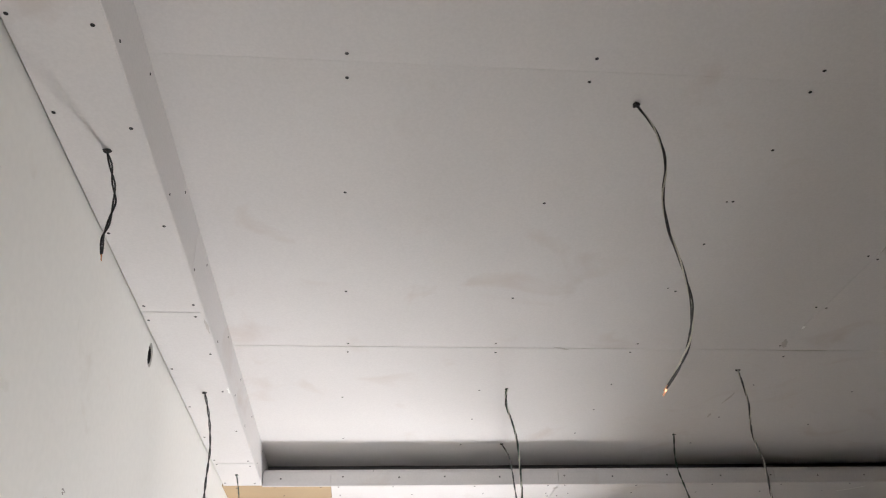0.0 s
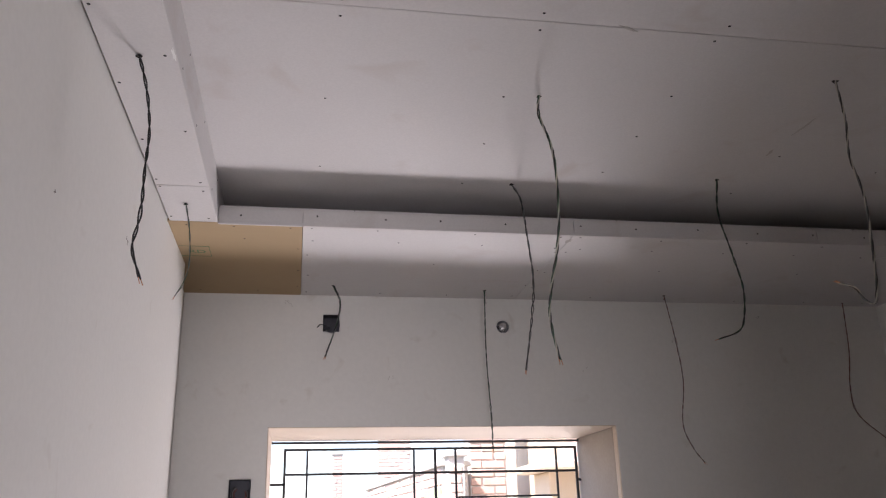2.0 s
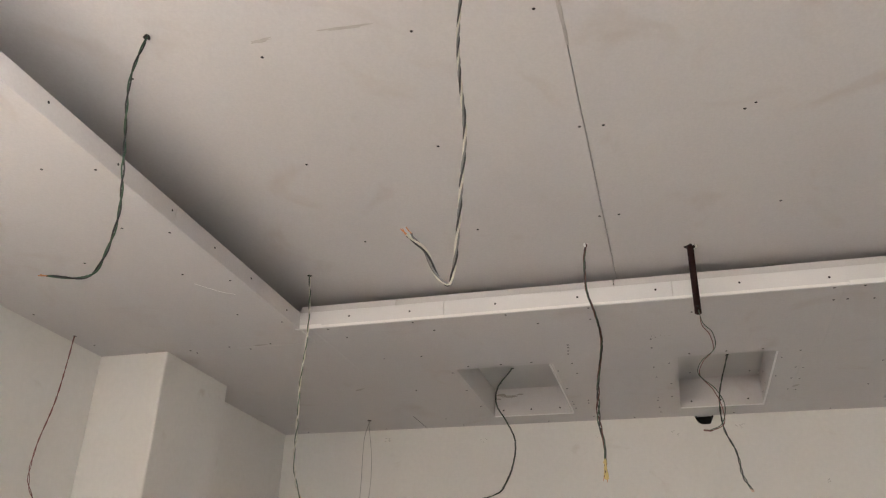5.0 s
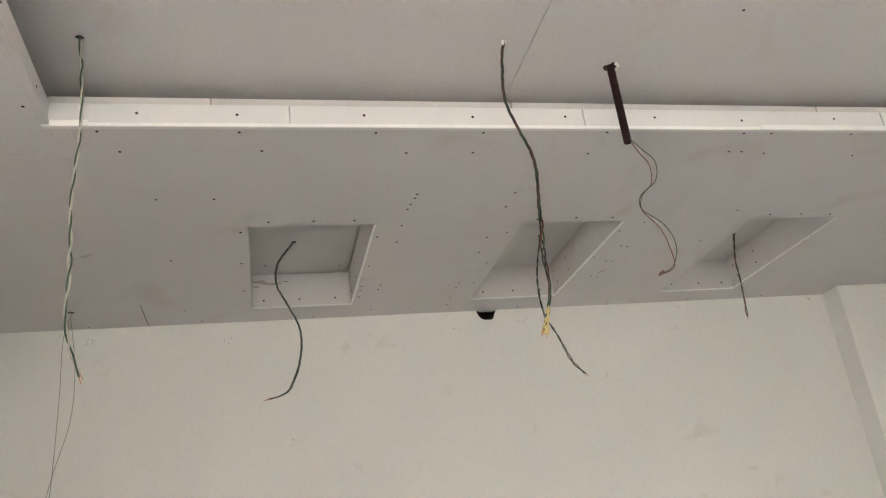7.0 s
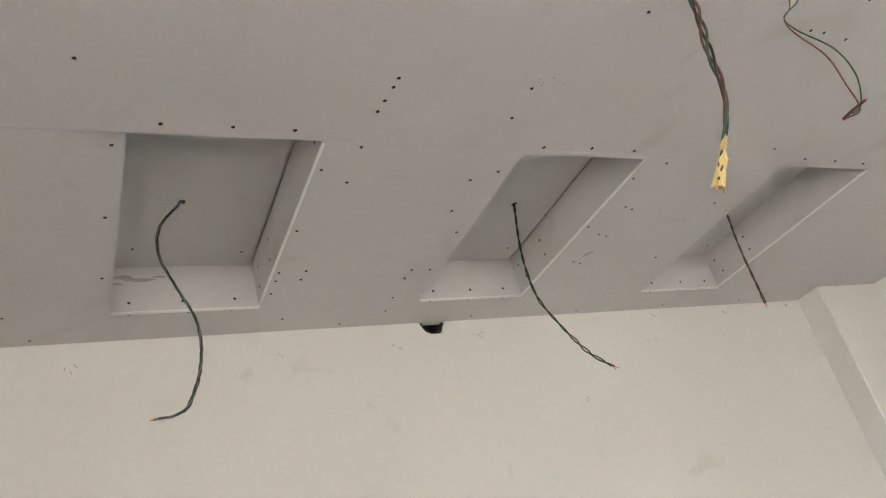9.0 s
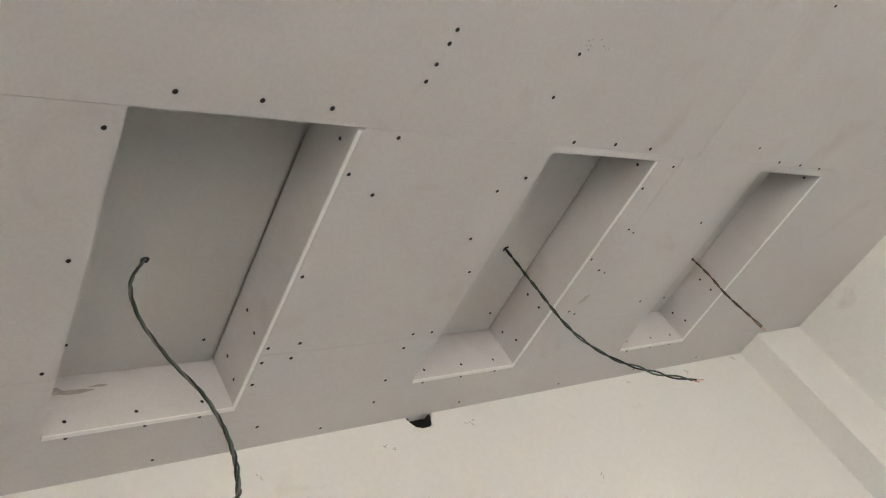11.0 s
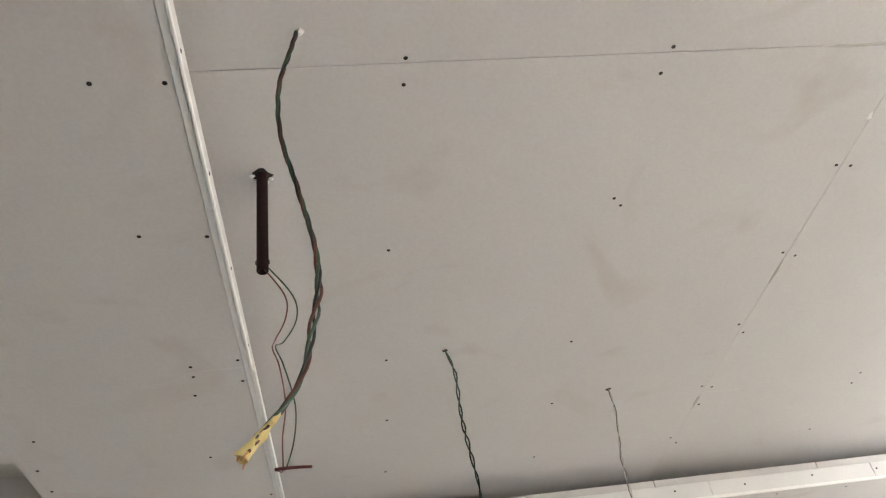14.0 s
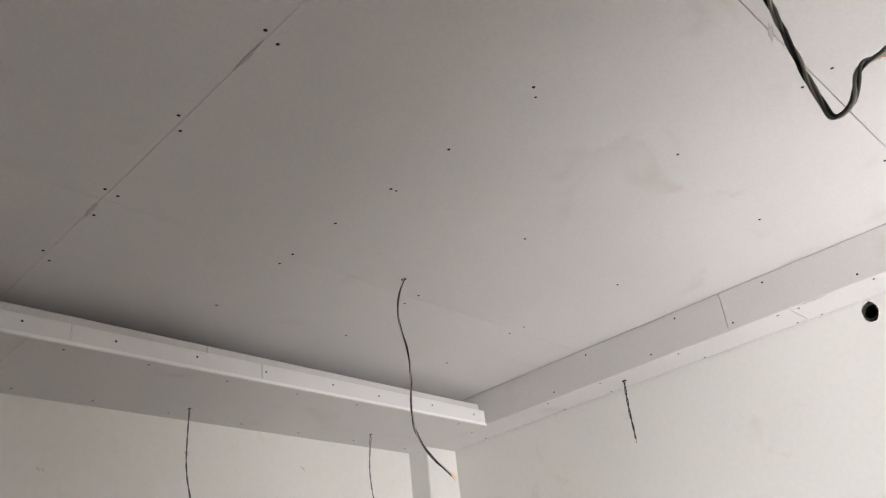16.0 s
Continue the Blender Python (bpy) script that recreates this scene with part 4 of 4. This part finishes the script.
for z, r in ((0.03, 0.0095), (zl + 0.001, 0.0095), (zl, 0.0088), (zl, 0.0065), (zl + 0.05, 0.0065)):
    outer.append([bm.verts.new((r * math.cos(2 * math.pi * i / k), r * math.sin(2 * math.pi * i / k), z)) for i in range(k)])
for a, b in zip(outer, outer[1:]):
    for i in range(k):
        bm.faces.new((a[i], a[(i + 1) % k], b[(i + 1) % k], b[i]))
bm.faces.new(outer[-1])
part("pipe", bm, ROD, rod, smooth=True)
bm = bmesh.new()
box(bm, -0.011, 0.011, -0.0025, 0.0025, zl + 0.016, zl + 0.021)
part("pin", bm, SCREW, rod)
# flat dark patch painted in place of a shaded hole
bm = bmesh.new()
rr = random.Random(3)
inner = [bm.verts.new((0.008 * math.cos(2 * math.pi * i / 14), 0.008 * math.sin(2 * math.pi * i / 14), -0.001)) for i in range(14)]
edge = [bm.verts.new((q * math.cos(2 * math.pi * i / 14), q * math.sin(2 * math.pi * i / 14), -0.0008)) for i, q in ((i, rr.uniform(0.013, 0.022)) for i in range(14))]
for i in range(14):
    bm.faces.new((inner[i], inner[(i + 1) % 14], edge[(i + 1) % 14], edge[i]))
part("hole_patch", bm, DARK, rod, "ragged dark patch standing in for a hole in the board")
for k in range(5):
    ang = radians(-150 + 38 * k)
    bm = bmesh.new()
    bmesh.ops.create_icosphere(bm, subdivisions=1, radius=0.0042)
    for v in bm.verts:
        v.co = Vector((0.017 * math.cos(ang), 0.017 * math.sin(ang), -0.002)) + Vector((v.co.x * 1.3, v.co.y * 0.9, v.co.z * 0.7)) + 0.002 * noise.noise_vector(v.co * 300 + Vector((k, 0, 0)))
    part("torn_paper", bm, EDGE, rod, "white torn board paper")
u = Vector((math.cos(radians(-133)), math.sin(radians(-133)), 0))
side = Vector((-u.y, u.x, 0))
lead = ((0.0, -0.02, 0.0), (0.035, 0.045, -0.028), (0.053, 0.076, -0.016), (0.041, 0.113, -0.0), (0.006, 0.146, -0.02), (0.006, 0.185, -0.036), (0.041, 0.229, -0.02), (0.052, 0.273, -0.004), (0.036, 0.319, -0.004), (0.009, 0.335, -0.024))
for mat, dx in ((GREEN, 0.0), (RED, 0.012)):
    bm = bmesh.new()
    tube(bm, spline([u * (q[0] * (1 - 25 * dx * (0 < i < 9 and i % 4 != 0))) + side * q[2] + Vector((dx * 0.4, -dx * 0.4, zl - q[1])) for i, q in enumerate(lead)], 8), 0.0012, 5)
    part("lead", bm, mat, rod, smooth=True)
bm = bmesh.new()
tip = u * 0.009 - side * 0.024 + Vector((0, 0, zl - 0.335))
tube(bm, spline([tip + Vector((0.008, -0.003, 0.001)), tip, tip + Vector((-0.020, 0.008, -0.004)), tip + Vector((-0.040, 0.014, -0.008))], 4), 0.0026, 6, 0.8)
part("lead_end", bm, RED, rod, "stripped and twisted lead ends")

# ---------------------------------------------------------------- outside the window
bm = bmesh.new()
box(bm, -300, 300, 5.631, 600, -0.75, -0.60)
tagged(part("ground", bm, YARD), "dusty sunlit yard outside the window", "ground", kind="structure")


def brick_building(name, at, turn, width, z1, label, holes=(), rows=(0, 0), moss=None):
    """A brick wall seen through the window: core, then bricks laid proud of it in the stretch that can be seen."""
    e = empty(name, (at[0], at[1], -0.6), label=label, category="building")
    e.rotation_euler = (0, 0, radians(turn))
    oz = 0.6
    bm = prism(bmesh.new(), rect(-width / 2, width / 2, 0.0, z1 + oz), [rect(a, b, c + oz, d + oz) for a, b, c, d in holes], lambda u, v, w: (u, w, v), 0.24)
    core = part("wall", bm, MORTAR, e)
    for a, b, c, d in holes:
        bm = bmesh.new()
        box(bm, a, b, 0.12, 0.14, c + oz, d + oz)
        part("window", bm, DARK, e)
        bm = bmesh.new()
        box(bm, a - 0.06, b + 0.06, -0.03, 0.05, d + oz, d + oz + 0.06, 0.006)
        part("lintel", bm, MORTAR, e)
    bm = bmesh.new()
    box(bm, -width / 2 - 0.03, width / 2 + 0.03, -0.035, 0.27, z1 + oz, z1 + oz + 0.05, 0.008)
    part("coping", bm, MORTAR, e)
    if moss:
        bm = bmesh.new()
        box(bm, moss[0], moss[1], -0.016, 0.0, moss[2] + oz, moss[3] + oz, 0.004)
        part("moss_patch", bm, MOSS, e, "green mossy cement patch")
    meshes = []
    for half in (0.109, 0.051):
        me = bpy.data.meshes.new("brick")
        bm = bmesh.new()
        box(bm, -half, half, -0.012, 0.02, -0.0335, 0.0335, 0.004)
        bm.to_mesh(me)
        bm.free()
        me.materials.append(BRICK)
        meshes.append(me)
    rb = random.Random(int(at[1] * 10))
    z, k = rows[0], 0
    while z < min(rows[1], z1 - 0.04):
        x = -width / 2 + (0.0 if k % 2 == 0 else -0.116)
        while x < width / 2 - 0.02:
            a, b = max(x, -width / 2), min(x + 0.232, width / 2)
            mid = (a + b) / 2
            if b - a > 0.09 and not any(p - 0.11 < mid < q + 0.11 and c - 0.03 < z < d + 0.09 for p, q, c, d in holes):
                o = new("brick", meshes[0] if b - a > 0.2 else meshes[1])
                o.parent = core
                o.location = (mid + rb.uniform(-0.004, 0.004), rb.uniform(-0.006, 0.006), z + oz)
                o.rotation_euler = (0, rb.uniform(-0.015, 0.015), rb.uniform(-0.02, 0.02))
            x += 0.232
        z += 0.079
        k += 1
    return e


brick_building("brick_house", (2.25, 9.6), 0, 0.36, 4.5, "pale sunlit unplastered red brick wall", rows=(1.52, 3.0))
brick_building("brick_pillar", (1.845, 9.1), 0, 0.14, 2.27, "narrow weathered brick pillar", rows=(1.52, 2.3))
brick_building("boundary_wall", (1.60, 11.65), -86.3, 4.7, 2.20, "mossy brick side wall with small dark windows", holes=((0.85, 1.55, 1.2, 1.86), (-0.35, 0.0, 1.2, 1.78), (-1.2, -0.7, 1.2, 1.76)), rows=(1.52, 2.3), moss=(1.62, 2.30, 1.4, 2.02))
brick_building("tall_brick_house", (2.55, 20.0), -8, 0.75, 7.0, "far unplastered brick house in glaring sun", rows=(1.9, 4.4))
brick_building("far_brick_stack", (1.40, 22.0), 0, 0.24, 3.4, "far slim brick stack in glaring sun", rows=(1.9, 3.5))
house = empty("tan_house", (4.11, 8.0, -0.6), label="tan rendered house with a projecting slab", category="house")
for nm, b, mat in (("wall", (-1.40, 2.5, 0.4, 4.0, 0, 6.0), HOUSE), ("canopy", (-1.88, -1.35, -0.3, 0.5, 2.66, 2.72), HOUSE), ("canopy_edge", (-1.45, -1.40, -0.32, 0.42, 2.74, 2.98), BRICK), ("beam", (-1.75, -1.38, 0.0, 0.42, 2.42, 2.66), HOUSE), ("upper_wall", (-1.40, -0.2, -0.1, 0.4, 2.74, 4.2), HOUSE)):
    bm = bmesh.new()
    box(bm, *b, 0.01)
    part(nm, bm, mat, house)
